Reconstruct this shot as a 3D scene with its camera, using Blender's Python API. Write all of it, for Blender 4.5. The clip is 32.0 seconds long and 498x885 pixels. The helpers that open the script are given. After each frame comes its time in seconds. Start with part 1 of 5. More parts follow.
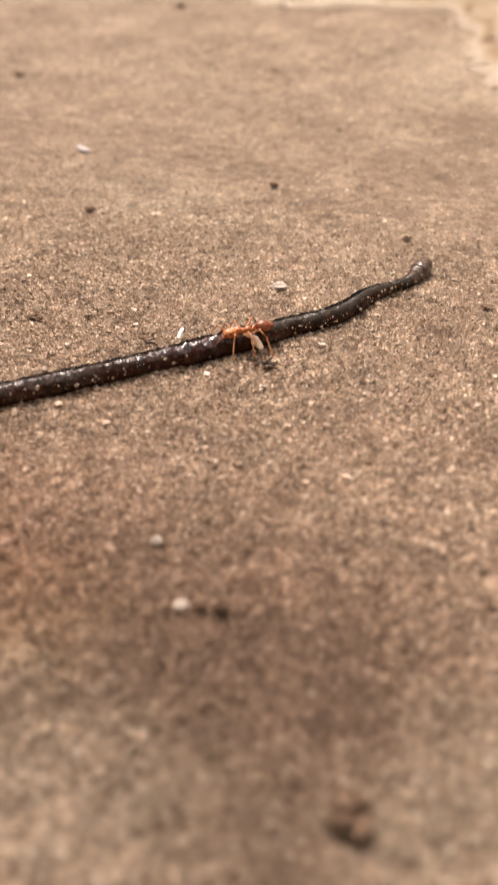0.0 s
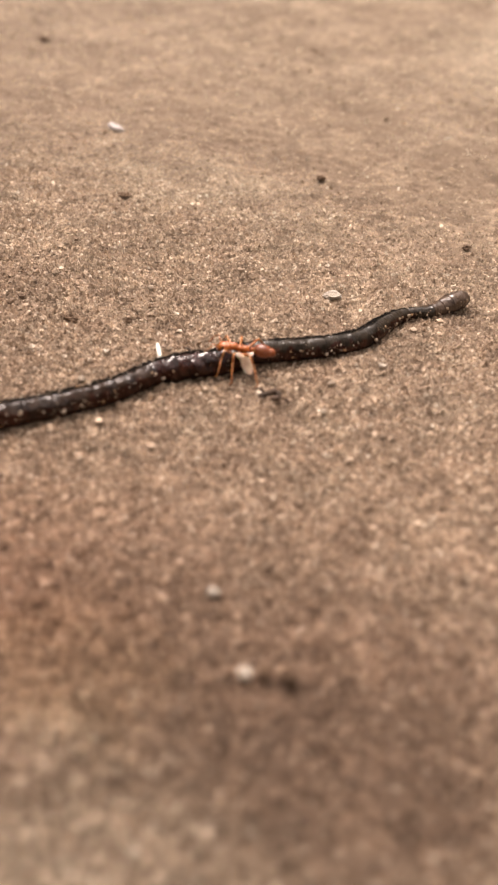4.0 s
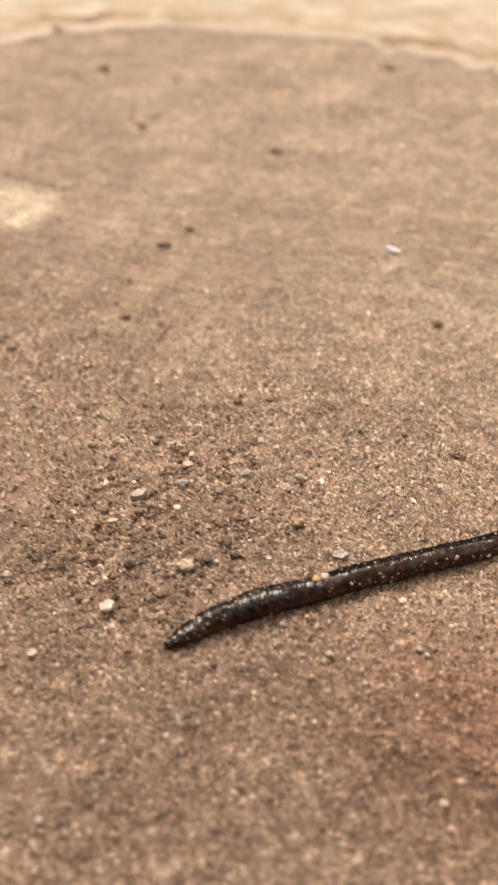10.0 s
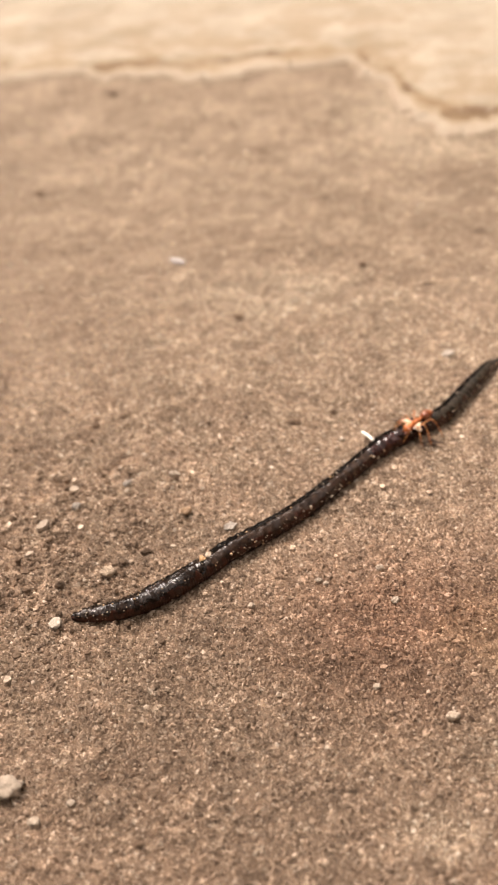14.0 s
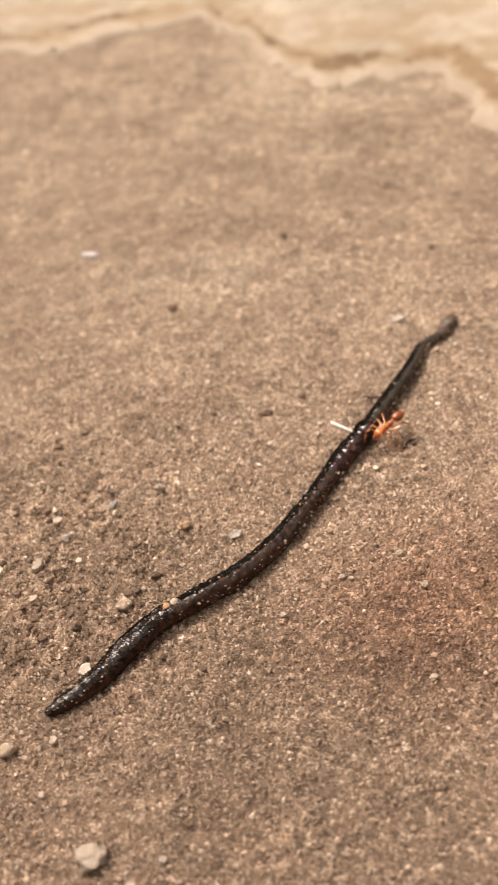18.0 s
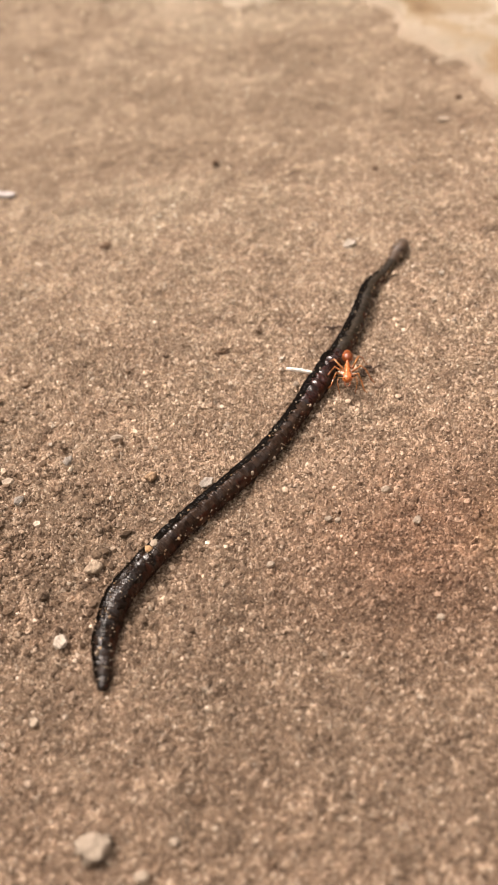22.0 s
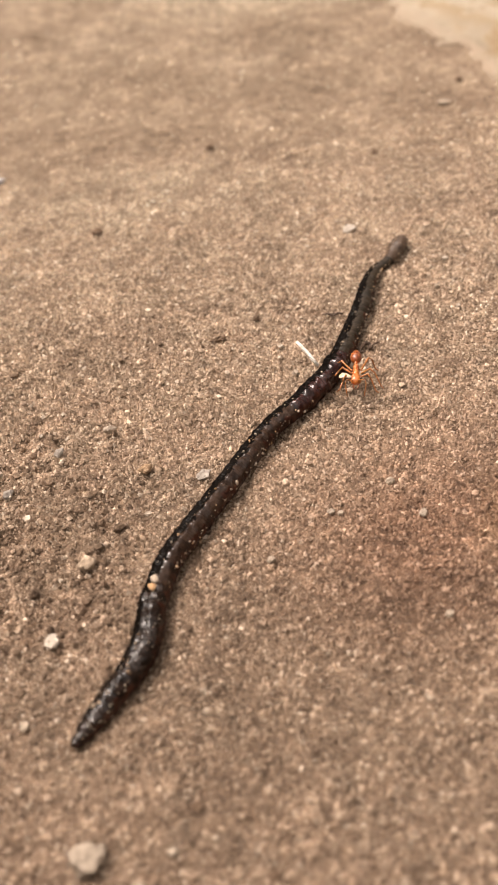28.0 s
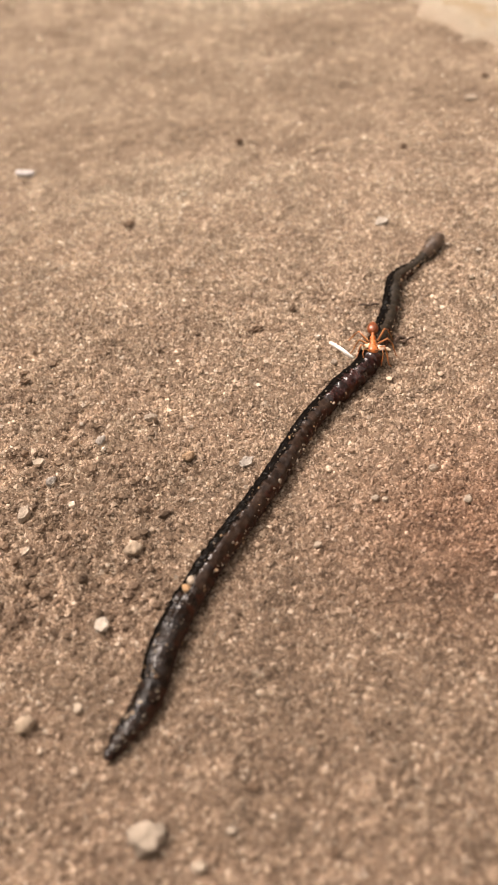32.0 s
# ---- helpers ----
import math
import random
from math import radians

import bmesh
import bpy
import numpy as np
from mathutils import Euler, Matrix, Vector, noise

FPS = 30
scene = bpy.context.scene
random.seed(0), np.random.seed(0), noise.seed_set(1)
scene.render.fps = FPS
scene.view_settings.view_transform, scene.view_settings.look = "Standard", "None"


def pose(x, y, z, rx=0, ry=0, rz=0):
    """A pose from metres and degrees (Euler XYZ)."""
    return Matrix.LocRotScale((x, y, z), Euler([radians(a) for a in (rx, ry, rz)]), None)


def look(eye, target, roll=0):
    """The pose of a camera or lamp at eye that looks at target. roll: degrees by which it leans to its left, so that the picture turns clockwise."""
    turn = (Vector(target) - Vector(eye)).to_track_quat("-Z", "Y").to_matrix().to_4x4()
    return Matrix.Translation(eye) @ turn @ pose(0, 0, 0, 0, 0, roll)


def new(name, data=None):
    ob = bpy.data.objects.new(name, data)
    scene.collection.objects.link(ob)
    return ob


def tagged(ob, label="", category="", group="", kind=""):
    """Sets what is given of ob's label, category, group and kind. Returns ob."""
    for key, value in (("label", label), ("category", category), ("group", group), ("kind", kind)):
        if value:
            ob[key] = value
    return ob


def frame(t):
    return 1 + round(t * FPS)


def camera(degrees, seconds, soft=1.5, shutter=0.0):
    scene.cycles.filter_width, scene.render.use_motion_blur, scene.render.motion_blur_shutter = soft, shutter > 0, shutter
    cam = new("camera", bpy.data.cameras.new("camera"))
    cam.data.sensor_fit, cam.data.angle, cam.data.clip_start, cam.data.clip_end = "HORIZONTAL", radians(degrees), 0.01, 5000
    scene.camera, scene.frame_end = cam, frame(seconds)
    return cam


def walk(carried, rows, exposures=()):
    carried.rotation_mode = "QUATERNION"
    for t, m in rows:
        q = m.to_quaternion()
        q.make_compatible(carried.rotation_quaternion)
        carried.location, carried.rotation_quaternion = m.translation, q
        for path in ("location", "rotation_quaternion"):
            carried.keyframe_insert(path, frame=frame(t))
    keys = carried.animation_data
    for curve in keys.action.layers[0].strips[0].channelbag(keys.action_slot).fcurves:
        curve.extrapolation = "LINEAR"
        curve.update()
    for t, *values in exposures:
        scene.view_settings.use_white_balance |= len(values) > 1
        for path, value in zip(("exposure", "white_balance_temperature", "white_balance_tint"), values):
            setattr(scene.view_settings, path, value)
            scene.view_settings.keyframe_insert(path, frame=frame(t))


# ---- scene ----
cam = camera(26.91, 32.0, soft=1.4, shutter=0.7)
cam.data.dof.use_dof = True
cam.data.dof.focus_distance = 0.177
cam.data.dof.aperture_fstop = 28.0
PATH = [
    (0, (0.10771, -0.09090, 0.08218), (0.02793, 0.05387, -0.03041), -1.47),
    (0.5, (0.10678, -0.08915, 0.08731), (0.02667, 0.05494, -0.02592), -0.72),
    (1, (0.10508, -0.08852, 0.08896), (0.02476, 0.05470, -0.02522), -0.27),
    (1.5, (0.10203, -0.08687, 0.08622), (0.02186, 0.05595, -0.02856), -0.00),
    (2, (0.10102, -0.08456, 0.08495), (0.02168, 0.05809, -0.03061), 0.61),
    (2.5, (0.09707, -0.08250, 0.08507), (0.01849, 0.05962, -0.03167), 0.85),
    (3, (0.09477, -0.08219, 0.08343), (0.01763, 0.06031, -0.03381), 1.37),
    (3.5, (0.09310, -0.08208, 0.08204), (0.01718, 0.06092, -0.03538), 1.78),
    (5.5, (0.08641, -0.08262, 0.08151), (0.01220, 0.06066, -0.03666), 2.39),
    (6, (0.08379, -0.08432, 0.08165), (0.00995, 0.05938, -0.03624), 2.52),
    (6.5, (0.07836, -0.08846, 0.08659), (0.00377, 0.05446, -0.03178), 2.61),
    (7, (0.07072, -0.09662, 0.09384), (-0.00453, 0.04580, -0.02470), 2.28),
    (7.5, (0.06483, -0.10332, 0.09924), (-0.01019, 0.03960, -0.01884), 2.38),
    (8, (0.06235, -0.10677, 0.10096), (-0.01347, 0.03610, -0.01669), 1.93),
    (8.5, (0.05505, -0.11065, 0.09801), (-0.02215, 0.03185, -0.01918), 1.26),
    (9, (0.04743, -0.11371, 0.09954), (-0.03054, 0.02868, -0.01727), 0.70),
    (9.5, (0.04447, -0.11663, 0.10615), (-0.03400, 0.02554, -0.01060), 0.04),
    (10, (0.03927, -0.12054, 0.11259), (-0.03893, 0.02214, -0.00372), -0.11),
    (10.5, (0.03696, -0.12374, 0.11744), (-0.03939, 0.02038, 0.00168), -0.19),
    (11, (0.03269, -0.12735, 0.12190), (-0.03796, 0.01975, 0.00627), -0.59),
    (11.5, (0.03220, -0.13090, 0.12539), (-0.03313, 0.01900, 0.01022), -1.72),
    (12, (0.03028, -0.13617, 0.12847), (-0.03078, 0.01531, 0.01304), -3.39),
    (12.5, (0.03013, -0.13989, 0.13189), (-0.02724, 0.01256, 0.01585), -5.01),
    (13, (0.03342, -0.14425, 0.13192), (-0.01833, 0.00989, 0.01545), -6.20),
    (13.5, (0.03609, -0.14674, 0.13041), (-0.00934, 0.00899, 0.01343), -6.59),
    (14, (0.03264, -0.14889, 0.13098), (-0.00543, 0.00768, 0.01250), -6.39),
    (14.5, (0.02978, -0.14690, 0.12884), (-0.00108, 0.00971, 0.00834), -6.09),
    (15, (0.02374, -0.14590, 0.13614), (-0.00203, 0.01014, 0.01371), -5.89),
    (15.5, (0.02078, -0.14607, 0.13894), (-0.00137, 0.00967, 0.01543), -6.16),
    (17.5, (0.00923, -0.14235, 0.13975), (-0.00268, 0.01048, 0.01129), -8.29),
    (18, (0.00457, -0.13932, 0.13842), (-0.00414, 0.01273, 0.00878), -8.64),
    (18.5, (-0.00087, -0.13674, 0.13830), (-0.00632, 0.01444, 0.00748), -8.80),
    (19, (0.00029, -0.13341, 0.13370), (-0.00086, 0.01626, 0.00104), -8.52),
    (19.5, (0.00187, -0.13209, 0.13121), (0.00352, 0.01606, -0.00313), -8.53),
    (20, (-0.00141, -0.13116, 0.13064), (0.00215, 0.01604, -0.00471), -8.48),
    (20.5, (-0.00394, -0.12998, 0.12946), (0.00146, 0.01638, -0.00674), -8.29),
    (21, (-0.00506, -0.12927, 0.12819), (0.00198, 0.01631, -0.00876), -8.03),
    (21.5, (-0.00720, -0.12881, 0.12879), (0.00112, 0.01570, -0.00923), -7.86),
    (22, (-0.00767, -0.12827, 0.12832), (0.00106, 0.01573, -0.01020), -7.99),
    (22.5, (-0.00965, -0.12788, 0.12539), (0.00010, 0.01604, -0.01315), -7.86),
    (23, (-0.01138, -0.12739, 0.12538), (-0.00092, 0.01640, -0.01323), -7.67),
    (23.5, (-0.00950, -0.12667, 0.12622), (0.00134, 0.01662, -0.01288), -7.65),
    (24, (-0.00940, -0.12681, 0.12576), (0.00188, 0.01657, -0.01321), -7.54),
    (24.5, (-0.00701, -0.12674, 0.12610), (0.00385, 0.01667, -0.01288), -7.69),
    (25, (-0.00819, -0.12626, 0.12532), (0.00244, 0.01695, -0.01390), -7.64),
    (25.5, (-0.00872, -0.12533, 0.12483), (0.00175, 0.01818, -0.01407), -7.82),
    (27.5, (-0.00828, -0.12399, 0.12382), (0.00192, 0.01921, -0.01543), -7.83),
    (28, (-0.00847, -0.12383, 0.12295), (0.00147, 0.01948, -0.01620), -7.89),
    (28.5, (-0.00977, -0.12492, 0.12280), (0.00028, 0.01849, -0.01623), -7.77),
    (29, (-0.01131, -0.12471, 0.12378), (-0.00093, 0.01872, -0.01522), -7.63),
    (29.5, (-0.01134, -0.12376, 0.12320), (-0.00087, 0.01977, -0.01569), -7.69),
    (30, (-0.01239, -0.12323, 0.12259), (-0.00162, 0.02007, -0.01650), -7.50),
    (30.5, (-0.01366, -0.12349, 0.12308), (-0.00267, 0.02005, -0.01576), -7.53),
    (31, (-0.01454, -0.12381, 0.12266), (-0.00357, 0.01984, -0.01607), -7.55),
    (31.5, (-0.01517, -0.12431, 0.12190), (-0.00427, 0.01942, -0.01674), -7.47),
    (32, (-0.01674, -0.12515, 0.12235), (-0.00576, 0.01857, -0.01629), -7.45),
]
EXPOSURES = [(t, 1.40 + more, 7550, 22 if t < 7 else 19) for t, more in ((0, 0.0), (3, -0.05), (6, 0.0), (8, 0.2), (9, 0.2), (10, 0.03), (11, -0.06), (12, 0.0), (13, 0.06), (16, -0.03), (32, -0.07))]
walk(cam, [(t, look(eye, target, roll)) for t, eye, target, roll in PATH], EXPOSURES)

# ---- light: a bright hazy sky, broad soft sun from beyond and to the left of the worm
world = bpy.data.worlds.new("overcast")
scene.world = world
world.use_nodes = True
wn = world.node_tree
sky = wn.nodes.new("ShaderNodeTexSky")
sky.sky_type = "NISHITA"
sky.sun_disc = False
sky.sun_elevation, sky.sun_rotation = radians(60), radians(-46)
sky.dust_density, sky.air_density = 6.0, 1.0
haze = wn.nodes.new("ShaderNodeHueSaturation")
haze.inputs["Saturation"].default_value = 0.0
wn.links.new(sky.outputs[0], haze.inputs["Color"])
wn.links.new(haze.outputs[0], wn.nodes["Background"].inputs[0])
wn.nodes["Background"].inputs[1].default_value = 0.119
sun = new("sun", bpy.data.lights.new("sun", "SUN"))
sun.data.energy, sun.data.angle, sun.data.color = 1.65, radians(24), (1.0, 0.965, 0.92)
sun.matrix_world = look((-0.36, 0.35, 0.865), (0, 0, 0))

CM = 0.01  # the plan is drawn in centimetres

# ---- materials


def material(name, rough=0.7, spec=0.5):
    m = bpy.data.materials.new(name)
    m.use_nodes = True
    b = m.node_tree.nodes["Principled BSDF"]
    b.inputs["Roughness"].default_value = rough
    b.inputs["Specular IOR Level"].default_value = spec
    return m, m.node_tree, b


def node(nt, kind, **values):
    n = nt.nodes.new(kind)
    for key, value in values.items():
        n.inputs[key.replace("_", " ")].default_value = value
    return n


def noise_at(nt, coord, scale, detail=3.0, rough=0.6):
    n = node(nt, "ShaderNodeTexNoise", Scale=scale, Detail=detail, Roughness=rough)
    nt.links.new(coord, n.inputs["Vector"])
    return n.outputs["Fac"]


def ramp(nt, fac, *stops):
    r = nt.nodes.new("ShaderNodeValToRGB")
    el = r.color_ramp.elements
    while len(el) < len(stops):
        el.new(0.5)
    for e, (pos, col) in zip(el, stops):
        e.position, e.color = pos, (*col, 1)
    nt.links.new(fac, r.inputs[0])
    return r.outputs[0]


def blend(nt, fac, a, b, mode="MIX"):
    m = nt.nodes.new("ShaderNodeMix")
    m.data_type, m.blend_type = "RGBA", mode
    for socket, value in ((0, fac), (6, a), (7, b)):
        if isinstance(value, (tuple, float, int)):
            m.inputs[socket].default_value = value if socket == 0 else (*value, 1)
        else:
            nt.links.new(value, m.inputs[socket])
    return m.outputs[2]


def calc(nt, op, a, b=0.0, clamp=False):
    m = nt.nodes.new("ShaderNodeMath")
    m.operation, m.use_clamp = op, clamp
    for n, value in enumerate((a, b)):
        if isinstance(value, (float, int)):
            m.inputs[n].default_value = value
        else:
            nt.links.new(value, m.inputs[n])
    return m.outputs[0]


def bump(nt, b, height, distance, strength=1.0):
    n = nt.nodes.new("ShaderNodeBump")
    n.inputs["Distance"].default_value = distance
    n.inputs["Strength"].default_value = strength
    nt.links.new(height, n.inputs["Height"])
    nt.links.new(n.outputs[0], b.inputs["Normal"])
    nt.links.new(n.outputs[0], b.inputs["Coat Normal"])


def patch_mask(nt, coord, wobble, x, y, rx, ry, edge, strength):
    """A mask for stains and for painted light, with a ragged rim, its middle and half axes in cm."""
    off = nt.nodes.new("ShaderNodeVectorMath")
    off.operation = "SUBTRACT"
    nt.links.new(coord, off.inputs[0])
    off.inputs[1].default_value = (x * CM, y * CM, 0)
    fit = nt.nodes.new("ShaderNodeVectorMath")
    fit.operation = "MULTIPLY"
    nt.links.new(off.outputs[0], fit.inputs[0])
    fit.inputs[1].default_value = (1 / (rx * CM), 1 / (ry * CM), 0)
    far = nt.nodes.new("ShaderNodeVectorMath")
    far.operation = "LENGTH"
    nt.links.new(fit.outputs[0], far.inputs[0])
    bent = calc(nt, "ADD", far.outputs["Value"], wobble)
    mr = nt.nodes.new("ShaderNodeMapRange")
    mr.interpolation_type = "SMOOTHSTEP"
    for n, value in ((1, 1 - edge), (2, 1 + edge), (3, strength), (4, 0.0)):
        mr.inputs[n].default_value = value
    nt.links.new(bent, mr.inputs[0])
    return mr.outputs[0]


# The widest pale oval is painted light: the far slab made brighter by colour.
RUST, RED, PALE, DAMP_SHADE, OCHRE, FAR_LIGHT = (0.245, 0.138, 0.088), (0.235, 0.143, 0.096), (0.56, 0.46, 0.35), (0.198, 0.141, 0.099), (0.42, 0.29, 0.17), (0.40, 0.325, 0.24)
# The near dark ovals are damp marks deepened by shade put into the tint.
STAINS_AND_LIGHT = [
    (-4, 26, 28, 20, 0.7, 0.72, FAR_LIGHT), (2.5, -2.8, 2.1, 1.6, 0.7, 0.42, RUST), (3.7, -3.2, 0.9, 0.7, 0.7, 0.14, PALE), (4.6, -0.9, 2.6, 1.5, 0.6, 0.2, RED), (7.4, -1.8, 1.8, 1.6, 0.5, 0.5, RED),
    (2.6, -2.6, 1.4, 0.9, 0.5, 0.22, RED), (6.8, -2.8, 3.6, 2.4, 0.6, 0.58, DAMP_SHADE), (4.2, -2.6, 1.1, 0.9, 0.5, 0.25, OCHRE), (4.68, -3.4, 0.4, 0.3, 0.5, 0.22, PALE),
    (3.3, -6.4, 0.6, 0.4, 0.7, 0.2, PALE), (-15.2, 8.2, 1.9, 1.5, 0.4, 0.75, PALE), (5.7, -4.6, 1.6, 1.1, 0.7, 0.36, PALE), (9.7, -3.0, 1.0, 1.6, 0.5, 0.36, PALE),
    (3.2, -5.6, 9.5, 4.6, 0.7, 0.45, DAMP_SHADE), (1.4, -5.4, 5.2, 2.6, 0.7, 0.4, DAMP_SHADE), (7.6, -2.5, 2.6, 2.2, 0.7, 0.42, DAMP_SHADE), (3.6, -2.4, 2.8, 1.8, 0.7, 0.3, RED), (7.3, -2.4, 3.0, 2.2, 0.7, 0.45, DAMP_SHADE), (4.2, -2.4, 4.2, 2.2, 0.7, 0.24, RED), (4.2, -3.3, 3.2, 1.8, 0.6, 0.22, DAMP_SHADE), (-1.2, 9.0, 2.2, 1.3, 0.6, 0.12, PALE), (0.9, 22.8, 2.0, 2.4, 0.7, 0.2, PALE), (3.6, 18.9, 3.0, 1.2, 0.7, 0.2, PALE), (0.5, 15.5, 3.5, 2.4, 0.6, 0.15, DAMP_SHADE),
    (-3.2, -0.4, 1.7, 1.3, 0.6, 0.15, DAMP_SHADE), (-11.8, 11.2, 1.1, 0.8, 0.6, 0.12, PALE), (3.4, 13.0, 2.6, 2.6, 0.7, 0.12, DAMP_SHADE),
]


def weathered(nt, coord, colour):
    """Tints a colour with the stains of the slab and with the light and shade painted on it."""
    wobble = calc(nt, "MULTIPLY", calc(nt, "SUBTRACT", noise_at(nt, coord, 90, 5), 0.5), 1.3)
    for x, y, rx, ry, edge, strength, tone in STAINS_AND_LIGHT:
        tint = tuple(c / plain for c, plain in zip(tone, (0.27, 0.19, 0.135)))
        colour = blend(nt, patch_mask(nt, coord, wobble, x, y, rx, ry, edge, strength), colour, tint, "MULTIPLY")
    for scale, low, high in ((48, 0.86, 1.13), (130, 0.82, 1.10), (420, 0.77, 1.16), (950, 0.68, 1.30)):
        colour = blend(nt, 1.0, colour, ramp(nt, noise_at(nt, coord, scale, 3), (0.32, (low, low * 0.985, low * 0.975)), (0.68, (high, high, high))), "MULTIPLY")
    return colour


def slab_material():
    m, nt, b = material("weathered_cement", 0.9, 0.25)
    co = nt.nodes.new("ShaderNodeTexCoord").outputs["Object"]
    broad, mid, fine = noise_at(nt, co, 38, 5), noise_at(nt, co, 260, 4), noise_at(nt, co, 2400, 3, 0.7)
    base = ramp(nt, broad, (0.3, (0.122, 0.08, 0.053)), (0.55, (0.158, 0.107, 0.073)), (0.75, (0.20, 0.14, 0.099)))
    base = blend(nt, 0.75, base, ramp(nt, mid, (0.3, (0.62, 0.59, 0.56)), (0.6, (1, 1, 1))), "MULTIPLY")
    base = blend(nt, 0.6, base, ramp(nt, fine, (0.33, (0.6, 0.57, 0.54)), (0.5, (0.98, 0.98, 0.98)), (0.72, (1.3, 1.26, 1.22))), "MULTIPLY")
    nt.links.new(weathered(nt, co, base), b.inputs["Base Color"])
    bump(nt, b, calc(nt, "ADD", calc(nt, "MULTIPLY", fine, 0.5), calc(nt, "MULTIPLY", mid, 0.8)), 0.0006, 0.9)
    return m


def grain_material():
    m, nt, b = material("sand_grit", 0.75, 0.4)
    co = nt.nodes.new("ShaderNodeTexCoord").outputs["Object"]
    pick = nt.nodes.new("ShaderNodeNewGeometry").outputs["Random Per Island"]
    base = ramp(nt, pick, (0.0, (0.175, 0.118, 0.081)), (0.14, (0.245, 0.171, 0.12)), (0.42, (0.305, 0.219, 0.157)), (0.74, (0.385, 0.288, 0.211)),
                (0.93, (0.45, 0.348, 0.263)), (0.985, (0.56, 0.47, 0.38)))
    base = blend(nt, 0.5, base, ramp(nt, noise_at(nt, co, 2600), (0.3, (0.6, 0.58, 0.56)), (0.65, (1.15, 1.12, 1.1))), "MULTIPLY")
    nt.links.new(weathered(nt, co, base), b.inputs["Base Color"])
    bump(nt, b, noise_at(nt, co, 4200), 0.0001, 0.6)
    return m


def stone_material(name, dark, light, rough=0.8, scale=900):
    m, nt, b = material(name, rough, 0.4)
    co = nt.nodes.new("ShaderNodeTexCoord").outputs["Object"]
    tint = nt.nodes.new("ShaderNodeObjectInfo").outputs["Random"]
    base = ramp(nt, noise_at(nt, co, scale, 5), (0.3, dark), (0.68, light))
    base = blend(nt, 1.0, base, ramp(nt, tint, (0.0, (0.85, 0.84, 0.83)), (1.0, (1.1, 1.08, 1.05))), "MULTIPLY")
    nt.links.new(base, b.inputs["Base Color"])
    bump(nt, b, noise_at(nt, co, scale * 1.6, 5, 0.65), 0.0007, 0.9)
    return m


def crust_material():
    m, nt, b = material("pale_lime_crust", 0.85, 0.3)
    co = nt.nodes.new("ShaderNodeTexCoord").outputs["Object"]
    base = ramp(nt, noise_at(nt, co, 28, 5), (0.3, (0.2, 0.163, 0.117)), (0.5, (0.26, 0.218, 0.163)), (0.7, (0.315, 0.268, 0.205)))
    base = blend(nt, 0.6, base, ramp(nt, noise_at(nt, co, 150, 5), (0.32, (0.70, 0.63, 0.55)), (0.5, (1, 1, 1))), "MULTIPLY")
    depth = nt.nodes.new("ShaderNodeAttribute")
    depth.attribute_name = "inland"
    deep = calc(nt, "ADD", depth.outputs["Fac"], calc(nt, "MULTIPLY", calc(nt, "SUBTRACT", noise_at(nt, co, 75, 8, 0.78), 0.5), 4.6))
    rust = ramp(nt, noise_at(nt, co, 140, 5), (0.3, (0.075, 0.043, 0.02)), (0.7, (0.14, 0.09, 0.046)))
    off = calc(nt, "DIVIDE", calc(nt, "ABSOLUTE", calc(nt, "SUBTRACT", deep, 1.9)), 0.72)
    line = calc(nt, "MULTIPLY", calc(nt, "SUBTRACT", 1.0, off, True), ramp(nt, noise_at(nt, co, 26, 3), (0.45, (0.0, 0.0, 0.0)), (0.56, (1, 1, 1))))
    band = calc(nt, "SUBTRACT", 1.0, calc(nt, "DIVIDE", calc(nt, "ABSOLUTE", calc(nt, "SUBTRACT", deep, 1.4)), 0.8), True)
    base = blend(nt, calc(nt, "MULTIPLY", band, 0.7), base, (0.2, 0.135, 0.072))
    base = blend(nt, calc(nt, "MULTIPLY", line, 2.4, True), base, rust)
    near = calc(nt, "SUBTRACT", 1.0, calc(nt, "DIVIDE", depth.outputs["Fac"], 16.0), True)
    near = calc(nt, "MULTIPLY", near, calc(nt, "MULTIPLY", calc(nt, "SUBTRACT", deep, 0.7), 1.4, True))
    blot = calc(nt, "MULTIPLY", ramp(nt, noise_at(nt, co, 36, 6, 0.68), (0.45, (0, 0, 0)), (0.54, (1, 1, 1))), near)
    base = blend(nt, calc(nt, "MULTIPLY", blot, 0.85), base, (0.175, 0.118, 0.064))
    # worn thin towards its edge, where the slab shows through
    worn = calc(nt, "ADD", depth.outputs["Fac"], calc(nt, "MULTIPLY", calc(nt, "SUBTRACT", noise_at(nt, co, 180, 5, 0.65), 0.5), 1.6))
    thin = calc(nt, "SUBTRACT", 1.0, calc(nt, "DIVIDE", worn, 0.75), True)
    base = blend(nt, calc(nt, "MULTIPLY", thin, 0.8), base, (0.225, 0.168, 0.12))
    nt.links.new(base, b.inputs["Base Color"])
    bump(nt, b, noise_at(nt, co, 300, 5), 0.0012, 0.8)
    return m


